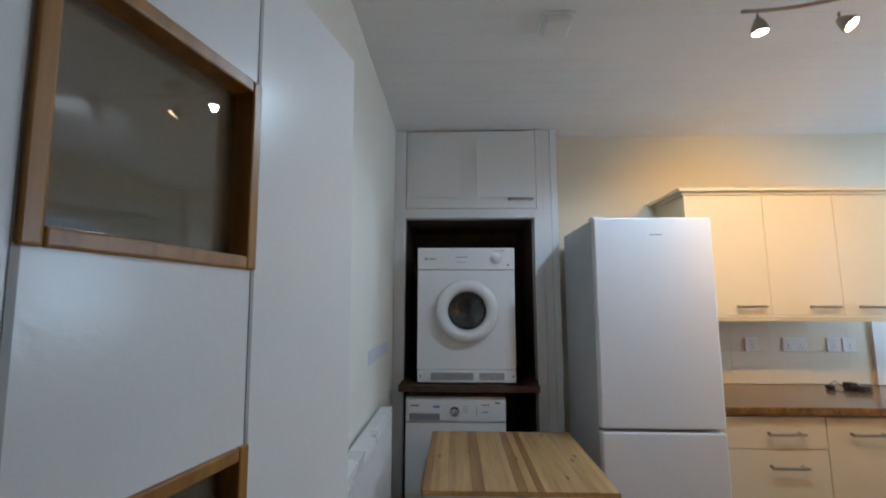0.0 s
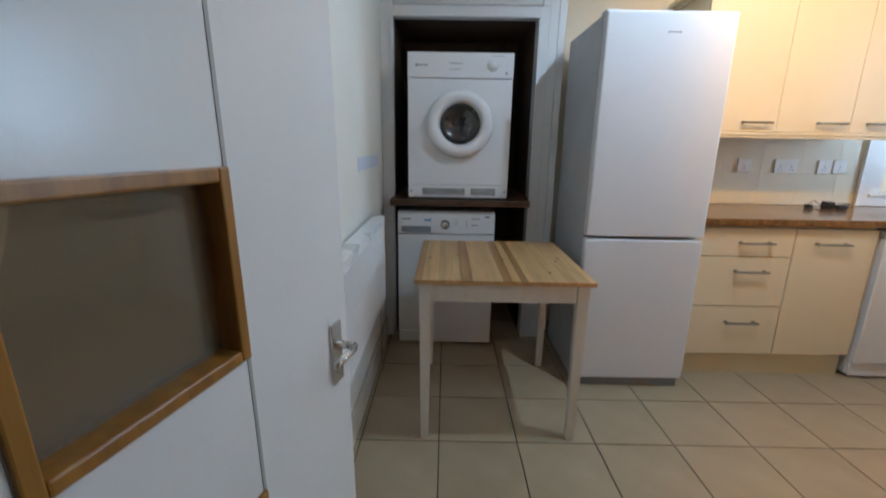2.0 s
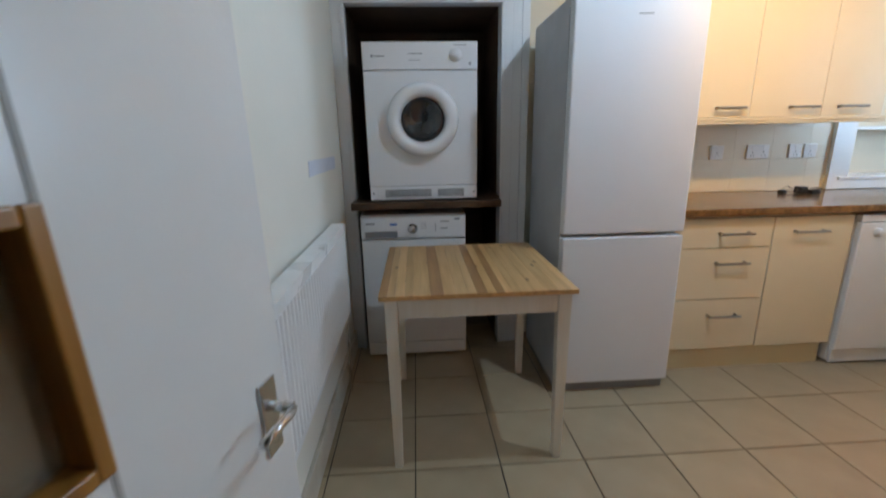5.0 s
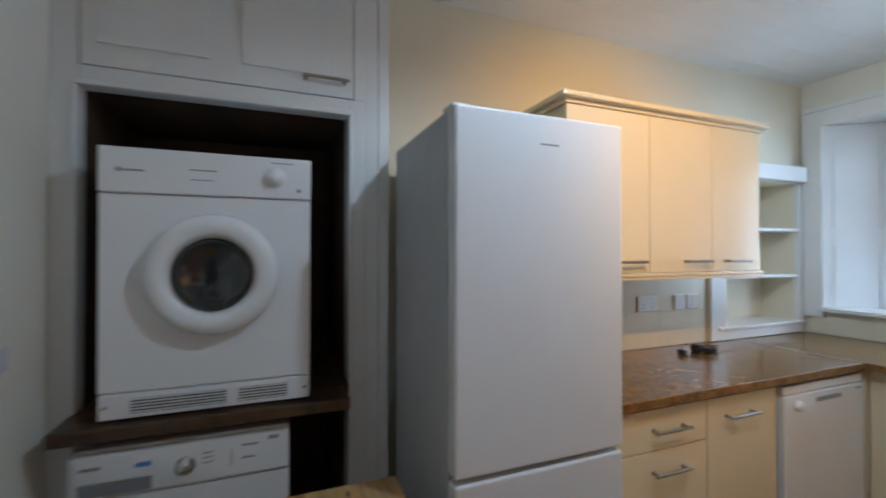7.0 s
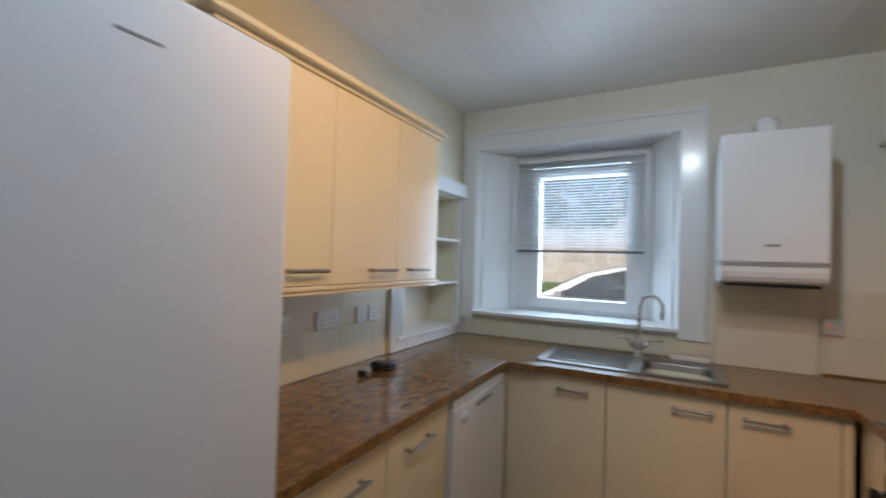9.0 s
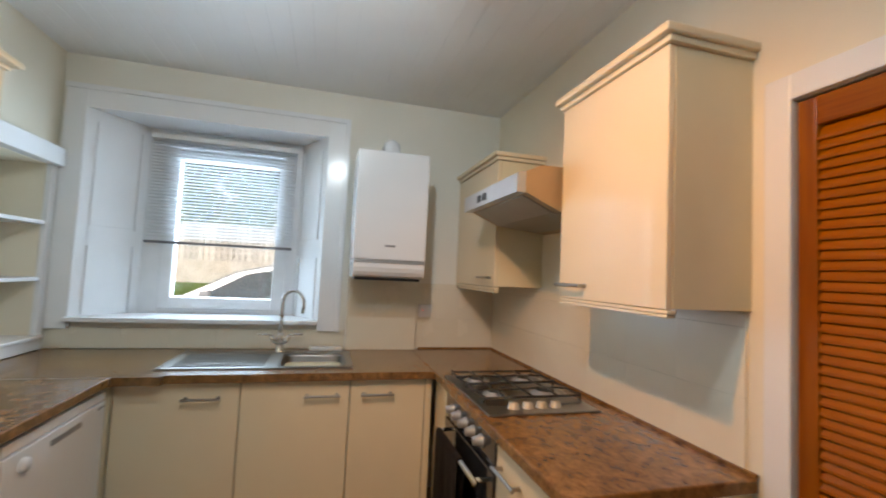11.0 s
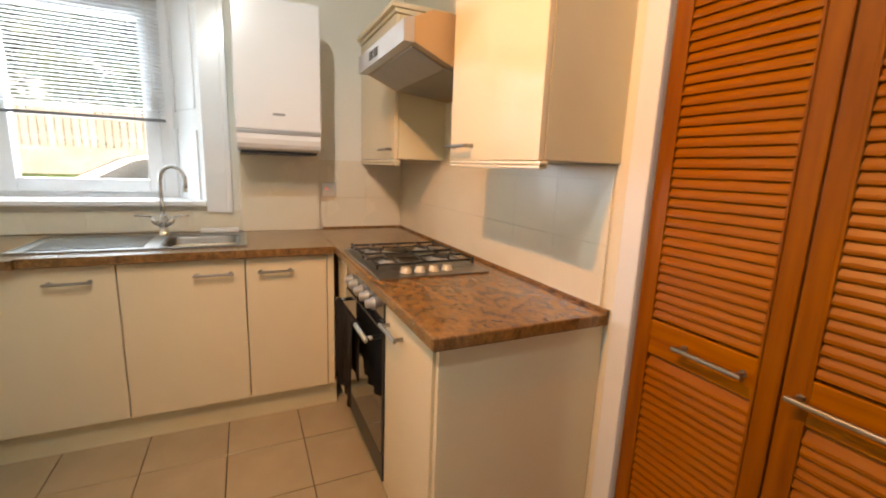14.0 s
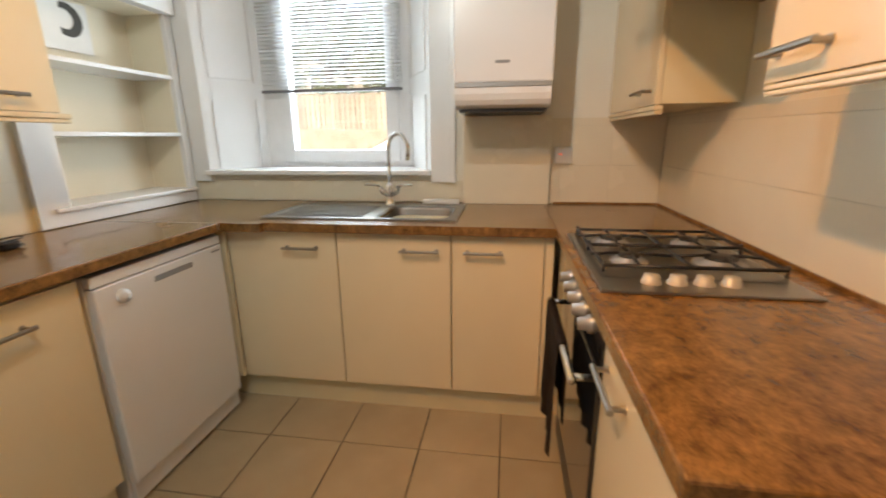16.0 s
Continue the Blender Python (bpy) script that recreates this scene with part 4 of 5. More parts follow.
def bowl_ring(h, sx, sy, rr):
    cxm, cym = (hx0 + hx1) / 2, (hy0 + hy1) / 2
    out = []
    for k_ in range(n_):
        a_ = 2 * math.pi * k_ / n_
        c_, s_ = math.cos(a_), math.sin(a_)
        e_ = 0.28
        out.append(bm.verts.new((cxm + sx * math.copysign(abs(c_) ** e_, c_), cym + sy * math.copysign(abs(s_) ** e_, s_), h)))
    return out


rings = [bowl_ring(z + 0.0045, 0.175, 0.175, 0), bowl_ring(z + 0.0045, 0.163, 0.163, 0), bowl_ring(z - 0.01, 0.158, 0.158, 0), bowl_ring(z - 0.13, 0.145, 0.145, 0), bowl_ring(z - 0.15, 0.12, 0.12, 0), bowl_ring(z - 0.152, 0.03, 0.03, 0)]
for p_, q_ in zip(rings, rings[1:]):
    for k_ in range(n_):
        bm.faces.new((p_[k_], p_[(k_ + 1) % n_], q_[(k_ + 1) % n_], q_[k_]))
bm.faces.new(rings[-1])
part("bowl", bm, M_BOWL, sk, smooth=True)
bm = bmesh.new()
lathe(bm, ((hx0 + hx1) / 2, (hy0 + hy1) / 2, z - 0.150), (0, 0, 1), [(0.038, 0), (0.036, 0.004), (0.02, 0.002), (0, 0.002)], 24)
part("drain", bm, M_CHROME, sk)
part("rim", boxes((SXA, SXA + 0.008, SYA, SYB, z + 0.0045, z + 0.008), (SXB - 0.008, SXB, SYA, SYB, z + 0.0045, z + 0.008), (SXA + 0.009, SXB - 0.009, SYA, SYA + 0.008, z + 0.0045, z + 0.008), (SXA + 0.009, SXB - 0.009, SYB - 0.008, SYB, z + 0.0045, z + 0.008)), M_STEEL, sk)
for k in range(9):
    xx = SXA + 0.06 + k * 0.036
    part("drainer_rib", box(xx, xx + 0.012, 1.80, 2.22, z + 0.0045, z + 0.0095, 0.0018, 1), M_STEEL, sk)
tp = thing("mixer_tap", "chrome swan-neck mixer tap with lever handles behind the sink", "tap", (3.70, 1.77, WTZ))
TX, TY = 3.668, 1.765
bm = bmesh.new()
lathe(bm, (TX, TY, z + 0.0047), (0, 0, 1), [(0.03, 0), (0.03, 0.006), (0.024, 0.012), (0.02, 0.05), (0.024, 0.085), (0.02, 0.10), (0.014, 0.115), (0, 0.116)], 24)
part("body", bm, M_CHROME, tp, smooth=True)
bm = bmesh.new()
pts = [(TX, TY, z + 0.11), (TX, TY, 1.16), (TX, TY, 1.22)]
ddx, ddy = -0.55, -0.83
for a in range(15, 196, 15):
    rr = 0.075
    o_ = rr - rr * math.cos(radians(a))
    pts.append((TX + ddx * o_, TY + ddy * o_, 1.22 + rr * math.sin(radians(a))))
e_ = pts[-1]
pts.append((e_[0] + 0.002, e_[1] + 0.003, e_[2] - 0.035))
tube(bm, pts, 0.0105, 14)
part("spout", bm, M_CHROME, tp, smooth=True)
for s in (-1, 1):
    bm = bmesh.new()
    tube(bm, [(TX, TY, z + 0.055), (TX - 0.01, TY + s * 0.035, z + 0.075), (TX - 0.015, TY + s * 0.05, z + 0.10)], 0.014, 14)
    tube(bm, [(TX - 0.015, TY + s * 0.05, z + 0.105), (TX - 0.02, TY + s * 0.075, z + 0.112), (TX - 0.03, TY + s * 0.125, z + 0.115)], 0.006, 10)
    part("lever", bm, M_CHROME, tp, smooth=True)
tagged(part("folded_cloth", box(3.715, 3.765, 1.40, 1.60, WTZ + 0.001, WTZ + 0.028, 0.008, 3), M_PLAST), "folded white cloth lying behind the sink", "cloth")

# ---- hob ----
hb = thing("gas_hob", "stainless steel gas hob with four burners and black pan supports", "hob", (2.75, 0.68, WTZ))
hx0, hx1, hy0, hy1 = 2.432, 3.045, 0.452, 0.924
part("deck", box(hx0, hx1, hy0, hy1, WTZ + 0.0005, WTZ + 0.008, 0.003), M_STEEL, hb)
part("well", box(hx0 + 0.10, hx1 - 0.025, hy0 + 0.025, hy1 - 0.03, WTZ + 0.0083, WTZ + 0.0095), M_STEEL, hb)
BURN = [(2.685, 0.80, 0.036), (2.905, 0.80, 0.045), (2.685, 0.56, 0.052), (2.905, 0.56, 0.036)]
for bx_, by_, r in BURN:
    bm = bmesh.new()
    lathe(bm, (bx_, by_, WTZ + 0.0097), (0, 0, 1), [(r + 0.016, 0), (r + 0.014, 0.004), (r, 0.006), (r, 0.013), (0, 0.013)], 32)
    bu = part("burner", bm, M_ALU, hb, "grey alloy burner", True)
    bm = bmesh.new()
    lathe(bm, (bx_, by_, WTZ + 0.0232), (0, 0, 1), [(r * 0.82, 0), (r * 0.82, 0.005), (r * 0.7, 0.008), (0, 0.009)], 28)
    part("cap", bm, M_BLACK, bu, "black burner cap", True)
for (gx0, gx1, gy0, gy1) in ((2.575, 2.795, 0.455, 0.89), (2.80, 3.02, 0.455, 0.89)):
    bm = bmesh.new()
    zg = WTZ + 0.027
    r = 0.005
    for p, q in (((gx0, gy0), (gx1, gy0)), ((gx0, gy1), (gx1, gy1)), ((gx0, gy0), (gx0, gy1)), ((gx1, gy0), (gx1, gy1)), ((gx0, (gy0 + gy1) / 2), (gx1, (gy0 + gy1) / 2))):
        rod(bm, (*p, zg), (*q, zg), r, 8)
    xm = (gx0 + gx1) / 2
    for by_ in (0.56, 0.80):
        for ax, ay in ((1, 0), (-1, 0), (0, 1), (0, -1)):
            L1 = 0.11 if ax else (0.105 if (by_ - 0.68) * ay > 0 else 0.118)
            rod(bm, (xm + ax * 0.028, by_ + ay * 0.028, zg + 0.006), (xm + ax * L1, by_ + ay * L1 * 0.98, zg), r * 0.9, 8)
    for p in ((gx0, gy0), (gx1, gy0), (gx0, gy1), (gx1, gy1)):
        rod(bm, (*p, WTZ + 0.008), (*p, zg + 0.012), r, 8)
    part("pan_support", bm, M_BLACK, hb, "black enamelled pan support", True)
for ky in (0.795, 0.735, 0.675, 0.615):
    bm = bmesh.new()
    lathe(bm, (2.500, ky, WTZ + 0.0082), (0, 0, 1), [(0.024, 0), (0.023, 0.005), (0.020, 0.008), (0.018, 0.021), (0, 0.023)], 24)
    part("knob", bm, M_KNOB, hb, "silver control knob", True)

# ---- oven ----
ov = thing("built_in_oven", "black glass built-in oven below the gas hob", "oven", (2.65, 0.65, 0.14))
OX0, OX1, OY = 2.349, 2.958, 0.93
part("case", box(OX0 + 0.003, OX1 - 0.003, YS + 0.05, OY - 0.022, 0.15, 0.882), M_GREY, ov)
part("control_panel", box(OX0, OX1, OY - 0.02, OY, 0.765, 0.882, 0.002), M_DARKG, ov, "black control panel")
dr_ = part("door", box(OX0, OX1, OY - 0.02, OY + 0.004, 0.26, 0.758, 0.004), M_DARKG, ov, "black glass door")
part("lower_panel", box(OX0, OX1, OY - 0.02, OY, 0.145, 0.253, 0.002), M_BLACK, ov)
for k in range(5):
    bm = bmesh.new()
    lathe(bm, (2.48 + k * 0.092, OY, 0.823), (0, 1, 0), [(0.025, 0), (0.024, 0.008), (0.018, 0.012), (0.016, 0.032), (0, 0.034)], 24)
    part("knob", bm, M_ALU, ov, "silver control knob", True)
bm = bmesh.new()
rod(bm, (OX0 + 0.04, OY + 0.052, 0.715), (OX1 - 0.04, OY + 0.052, 0.715), 0.011, 16)
for xx in (OX0 + 0.06, OX1 - 0.06):
    rod(bm, (xx, OY + 0.003, 0.715), (xx, OY + 0.052, 0.715), 0.009, 12)
part("handle", bm, M_CHROME, dr_, "chrome bar handle", True)
# towel over the handle
bm = bmesh.new()
nx, prof = 26, []
TX0, TX1 = 2.555, 2.89
for k in range(9):
    a_ = radians(180 * k / 8)
    prof.append((OY + 0.052 + 0.0145 * math.cos(a_), 0.715 + 0.0145 * math.sin(a_)))
front = [(OY + 0.067, 0.715 - 0.36 + 0.36 * k / 8) for k in range(8)]
back = [(OY + 0.037, 0.715 - 0.25 * (k + 1) / 6) for k in range(6)]
line = front + prof + back
grid = []
for i in range(nx + 1):
    u = i / nx
    row = []
    for (yy, zz) in line:
        hang = max(0.0, 0.70 - zz) / 0.36
        row.append(bm.verts.new((TX0 + (TX1 - TX0) * u + 0.01 * hang * math.sin(5 * u), yy + (0.010 * hang * math.sin(u * 21) + 0.006 * hang * math.sin(u * 9 + 1)) * (1 if yy > OY + 0.05 else 0.4), zz)))
    grid.append(row)
for a_, b_ in zip(grid, grid[1:]):
    for k in range(len(line) - 1):
        bm.faces.new((a_[k], a_[k + 1], b_[k + 1], b_[k]))
bmesh.ops.solidify(bm, geom=list(bm.faces), thickness=0.003)
tagged(part("tea_towel", bm, M_TOWEL, smooth=True), "dark brown tea towel hanging over the oven handle", "towel")

# ---- cooker hood ----
ho = thing("cooker_hood", "slim cooker hood with a silver front edge above the hob", "cooker hood", (2.76, 0.6, 1.62))
bm = bmesh.new()
prism(bm, [(0.80, 1.772), (0.80, 1.852), (0.73, 1.885), (YS + 0.002, 1.885), (YS + 0.002, 1.68), (0.65, 1.708)], "x", 2.458, 3.095)
# body colour has the side's shade painted in
part("body", bm, M_HOODSHADE, ho)
bm = bmesh.new()
prism(bm, [(0.838, 1.768), (0.838, 1.843), (0.80, 1.856), (0.7995, 1.768)], "x", 2.455, 3.098)
part("front_edge", bm, M_ALU, ho, "silver front edge")
part("button", boxes((2.78, 2.83, 0.8385, 0.842, 1.787, 1.822), (2.85, 2.90, 0.8385, 0.842, 1.787, 1.822), bevel=0.002), M_BLACK, ho, "black switch block")
bm = bmesh.new()
prism(bm, [(0.79, 1.764), (0.79, 1.768), (0.66, 1.711), (0.43, 1.689), (0.43, 1.683), (0.66, 1.705)], "x", 2.50, 3.05)
part("filter", bm, M_HOODU, ho, "grey metal filter")

# ---- louvred closet doors ----
LW = (LX1 - LX0) / 2
for i in range(2):
    x0, x1 = LX0 + i * LW + 0.002, LX0 + (i + 1) * LW - 0.002
    lo = thing("door_%d" % (i + 2), "orange varnished louvred closet door with a nickel bar handle", "door", ((x0 + x1) / 2, YS, 0.01), "louvred closet doors", "structure")
    y0, y1, s = YS - 0.034, YS - 0.004, 0.043
    for a, b in ((x0, x0 + s), (x1 - s, x1)):
        part("stile", box(a, b, y0, y1, 0.012, LZ - 0.005, 0.003), M_LOUVREV, lo)
    for z0, z1 in ((LZ - 0.08, LZ - 0.005), (0.856, 0.953), (0.012, 0.13)):
        part("rail", box(x0 + s + 0.0003, x1 - s - 0.0003, y0, y1, z0, z1, 0.003), M_LOUVRE, lo)
    part("bead", boxes((x0 + s + 0.0003, x0 + s + 0.006, y1 - 0.012, y1 + 0.002, 0.13, LZ - 0.08), (x1 - s - 0.006, x1 - s - 0.0003, y1 - 0.012, y1 + 0.002, 0.13, LZ - 0.08)), M_LOUVREV, lo)
    me0, zf = None, 0
    for za, zb in ((0.142, 0.838), (0.966, LZ - 0.09)):
        z = za
        while z < zb - 0.005:
            if me0 is None:
                bm = bmesh.new()
                prism(bm, [(y1 - 0.020, z + 0.031), (y1 - 0.015, z + 0.033), (y1 - 0.0005, z + 0.003), (y1, z - 0.002), (y1 - 0.0005, z - 0.005), (y1 - 0.004, z - 0.006)], "x", x0 + s + 0.007, x1 - s - 0.007)
                f0 = part("louvre", bm, M_LOUVRE, lo)
                me0, zf = f0.data, z
            else:
                o = new("louvre", me0)
                o.parent, o.location = lo, (0, 0, z - zf)
            z += 0.0252
    hxm = 1.297 if i == 0 else 1.552
    bar_handle(lo, (hxm, y1, 0.909), (1, 0, 0), (0, 1, 0), 0.17)

# ---- ceiling fittings ----
trk = thing("spotlight_track", "brushed steel curved ceiling bar with four adjustable spotlights", "ceiling light", (1.5, 1.7, ZC))
bm = bmesh.new()
pts = []
for k in range(25):
    u = k / 24
    pts.append((1.31 + 0.80 * u, 1.69 - 0.22 * u + 0.03 * math.sin(u * 6.0), 2.555))
tube(bm, pts, 0.007, 10)
part("bar", bm, M_METAL, trk, smooth=True)
bm = bmesh.new()
lathe(bm, (1.60, 1.60, ZC), (0, 0, -1), [(0.05, 0), (0.05, 0.018), (0.045, 0.024), (0, 0.025)], 28)
part("ceiling_rose", bm, M_METAL, trk, smooth=True)
for (ex, ey, ez), aim, watts, col, cone, bld in SPOTS:
    ax_ = (Vector(aim) - Vector((ex, ey, ez))).normalized()
    c0 = Vector((ex, ey, ez)) - ax_ * 0.012
    bm = bmesh.new()
    lathe(bm, c0, -ax_, [(0.027, -0.003), (0.030, 0.0), (0.030, 0.012), (0.022, 0.035), (0.013, 0.055), (0, 0.056)], 20)
    tube(bm, [c0 - ax_ * 0.045, c0 - ax_ * 0.055 + Vector((0, 0, 0.02)), (c0.x - ax_.x * 0.05, c0.y - ax_.y * 0.05, 2.55)], 0.005, 8)
    sp = part("spot_head", bm, M_METAL, trk, smooth=True)
    bm = bmesh.new()
    lathe(bm, c0, ax_, [(0.026, 0.0), (0.02, 0.002), (0, 0.004)], 20)
    g = part("lamp_face", bm, M_LAMPC if col[2] > 0.8 else M_LAMPW, sp, "glowing lamp face")
al = thing("smoke_alarm", "square white smoke alarm on the ceiling", "smoke alarm", (0.625, 1.79, ZC))
part("base", box(0.56, 0.69, 1.725, 1.855, ZC - 0.010, ZC - 0.0003, 0.003), M_PLAST, al)
part("cover", box(0.57, 0.68, 1.735, 1.845, ZC - 0.038, ZC - 0.0103, 0.010, 3), M_PLAST, al)


# ---- sockets and small things ----
def socket(name, label, x0, x1, z0, z1, gangs, wall="n"):
    t = thing(name, label, "socket", ((x0 + x1) / 2, YN, z0), "wall sockets")
    y = YN - 0.0085
    p = part("face_plate", box(x0, x1, y - 0.009, y, z0, z1, 0.003), M_PLAST, t)
    w_ = (x1 - x0) / gangs
    for g_ in range(gangs):
        cx_ = x0 + w_ * (g_ + 0.5)
        part("rocker", box(cx_ - 0.008, cx_ + 0.008, y - 0.012, y - 0.0093, z1 - 0.03, z1 - 0.012, 0.001), M_PLAST, t)
        part("pin_slot", boxes((cx_ - 0.002, cx_ + 0.002, y - 0.0098, y - 0.0092, z0 + 0.036, z0 + 0.045), (cx_ - 0.013, cx_ - 0.007, y - 0.0098, y - 0.0092, z0 + 0.018, z0 + 0.023), (cx_ + 0.007, cx_ + 0.013, y - 0.0098, y - 0.0092, z0 + 0.018, z0 + 0.023)), M_BLACK, t)


socket("wall_switch", "single white switch plate on the tiles near the fridge", 2.08, 2.166, 1.13, 1.216, 1)
socket("double_socket", "double white socket on the tiles under the wall cabinets", 2.32, 2.466, 1.13, 1.216, 2)
socket("single_socket", "single white socket beside another on the tiles", 2.60, 2.686, 1.13, 1.216, 1)
socket("single_socket", "single white socket beside the niche", 2.70, 2.786, 1.13, 1.216, 1)
sw = thing("fused_switch", "white fused switch with a small red light beside the boiler boxing", "switch", (XE, 0.84, 1.14))
part("face_plate", box(XE - 0.022, XE - 0.0095, 0.818, 0.904, 1.136, 1.222, 0.003), M_PLAST, sw)
part("rocker", box(XE - 0.025, XE - 0.0223, 0.843, 0.858, 1.17, 1.195, 0.001), M_PLAST, sw)
part("indicator", box(XE - 0.0245, XE - 0.0223, 0.873, 0.881, 1.18, 1.188), M_RED, sw, "small red neon")
ad = thing("power_adapter", "black plug-in power adapter with a coiled cable on the worktop", "power adapter", (2.58, 2.84, WTZ))
part("block", box(2.55, 2.605, 2.83, 2.88, WTZ + 0.001, WTZ + 0.045, 0.008, 3), M_BLACK, ad)
part("second_block", box(2.60, 2.655, 2.80, 2.845, WTZ + 0.001, WTZ + 0.026, 0.006, 3), M_BLACK, ad)
bm = bmesh.new()
rng = random.Random(3)
pts = []
for k in range(70):
    a_ = k * 0.38
    r_ = 0.045 + 0.012 * math.sin(k * 0.9)
    pts.append((2.60 + 1.3 * r_ * math.cos(a_), 2.82 + 0.8 * r_ * math.sin(a_), WTZ + 0.006 + 0.018 * (0.5 + 0.5 * math.sin(k * 0.31)) + k * 0.0002))
tube(bm, pts, 0.0022, 6)
pts = [(2.53, 2.85, WTZ + 0.02), (2.50, 2.87, WTZ + 0.05), (2.46, 2.86, WTZ + 0.03), (2.44, 2.84, WTZ + 0.006), (2.45, 2.80, WTZ + 0.004), (2.50, 2.78, WTZ + 0.004), (2.54, 2.80, WTZ + 0.02)]
tube(bm, pts, 0.002, 6)
part("cable", bm, M_BLACK, ad)
part("plug", box(2.435, 2.465, 2.825, 2.865, WTZ + 0.001, WTZ + 0.028, 0.005), M_BLACK, ad)

# ---- outside ----
M_GRASS = material("grass", (0.10, 0.17, 0.04), 0.9, second=(0.05, 0.10, 0.02), scale=3, bump=0.8, bump_scale=40)
M_ASPH = material("asphalt", (0.16, 0.16, 0.16), 0.85, second=(0.11, 0.11, 0.11), scale=10)
M_PAVE = material("pale paving", (0.42, 0.40, 0.37), 0.85, second=(0.34, 0.32, 0.29), scale=5)
M_STONE = material("pale render wall", (0.70, 0.68, 0.64), 0.85, second=(0.56, 0.54, 0.50), scale=3)
M_FENCE = wood("weathered fence board", (0.50, 0.49, 0.47), (0.70, 0.69, 0.66), 2, 0.8, vary=0.15)
M_BARK = material("bark", (0.16, 0.12, 0.09), 0.95, second=(0.08, 0.06, 0.045), scale=12, bump=1, bump_scale=30)
M_LEAF = material("leaf", (0.24, 0.29, 0.15), 0.4, second=(0.13, 0.18, 0.08), scale=3)
M_CAR = material("silver car paint", (0.50, 0.54, 0.60), 0.35, 0.3, coat=0.3)
M_CARG = material("car window glass", (0.07, 0.09, 0.10), 0.08)
M_TYRE = material("tyre rubber", (0.02, 0.02, 0.02), 0.8)
struct("ground", box(4.3, 300, -200, 200, -0.12, -0.02), M_GRASS, "grass ground running to the horizon", "ground")
struct("pavement", box(4.3, 6.4, -40, 40, -0.019, 0.03), M_PAVE, "pale paving along the house wall", "pavement")
struct("road", box(6.4, 11.2, -40, 40, -0.019, -0.005), M_ASPH, "grey asphalt road with a parked car", "road")
bm = bmesh.new()
prism(bm, [(11.6, -0.03), (12.0, 0.25), (12.9, 0.8), (13.38, 0.9), (24.0, 0.9), (24.0, -0.03)], "y", -14, 24)
struct("bank", bm, M_GRASS, "grassy bank rising from the road", "bank")
struct("garden_wall", boxes((13.4, 13.65, -14, 24, 0.85, 1.5), bevel=0.01), M_STONE, "low pale rendered garden wall across the road", "wall")
fe = thing("fence", "weathered board fence behind the garden wall", "fence", (13.8, 5, 0.9))
for z in (1.15, 1.6):
    part("rail", box(13.79, 13.83, -8, 18, z + 0.55, z + 0.63), M_FENCE, fe)
b0 = None
for k in range(170):
    yy = -8 + k * 0.152
    if b0 is None:
        b0 = part("board", box(13.75, 13.772, yy, yy + 0.13, 0.88, 2.5), M_FENCE, fe)
        y_first = yy
    else:
        o = new("board", b0.data)
        o.parent, o.location = fe, (0, yy - y_first, 0.03 * math.sin(k * 2.3))


def tree(x, y, h, r, seed, label):
    rg = random.Random(seed)
    t = thing("tree", label, "tree", (x, y, -0.02), "trees across the road")
    bm = bmesh.new()
    lathe(bm, (x, y, -0.02), (0.02, 0.03, 1), [(0.26, 0), (0.2, 0.6), (0.16, h * 0.45), (0.07, h * 0.8), (0, h * 0.9)], 12)
    for k in range(9):
        a_ = rg.uniform(0, 6.28)
        z0 = h * rg.uniform(0.3, 0.6)
        tube(bm, [(x, y, z0), (x + r * 0.4 * math.cos(a_), y + r * 0.4 * math.sin(a_), z0 + h * 0.12), (x + r * 0.8 * math.cos(a_), y + r * 0.8 * math.sin(a_), z0 + h * 0.28)], 0.045, 6)
    part("trunk", bm, M_BARK, t)
    verts, faces = [], []
    clumps = [(rg.gauss(0, 0.42) * r, rg.gauss(0, 0.42) * r, h * rg.uniform(0.2, 0.9), rg.uniform(0.35, 0.7)) for _ in range(44)]
    for cx_, cy_, cz_, cr in clumps:
        for _ in range(95):
            p = Vector((cx_ + rg.gauss(0, cr * 0.5), cy_ + rg.gauss(0, cr * 0.5), cz_ + rg.gauss(0, cr * 0.4))) + Vector((x, y, 0)) - Vector((x, y, -0.02))
            a = Vector((rg.gauss(0, 1), rg.gauss(0, 1), rg.gauss(0, 0.6))).normalized() * 0.19
            b = a.cross(Vector((rg.gauss(0, 1), rg.gauss(0, 1), rg.gauss(0, 1)))).normalized() * 0.085
            i0 = len(verts)
            verts += [p - a, p + b, p + a, p - b]
            faces.append((i0, i0 + 1, i0 + 2, i0 + 3))
    me = bpy.data.meshes.new("crown")
    me.from_pydata([tuple(v) for v in verts], [], faces)
    me.materials.append(M_LEAF)
    c = new("crown", me)
    c.parent = t
    c["kind"] = "stuff"


tree(16.5, 4.2, 8.5, 2.6, 5, "leafy green tree behind the board fence")
tree(16.2, 7.2, 7.5, 2.5, 11, "dense leafy green tree between its neighbours")
tree(17.5, 10.5, 7.5, 2.4, 6, "leafy green tree farther along the fence")
tree(15.6, 0.4, 7.0, 2.2, 8, "smaller leafy tree beside the fence")
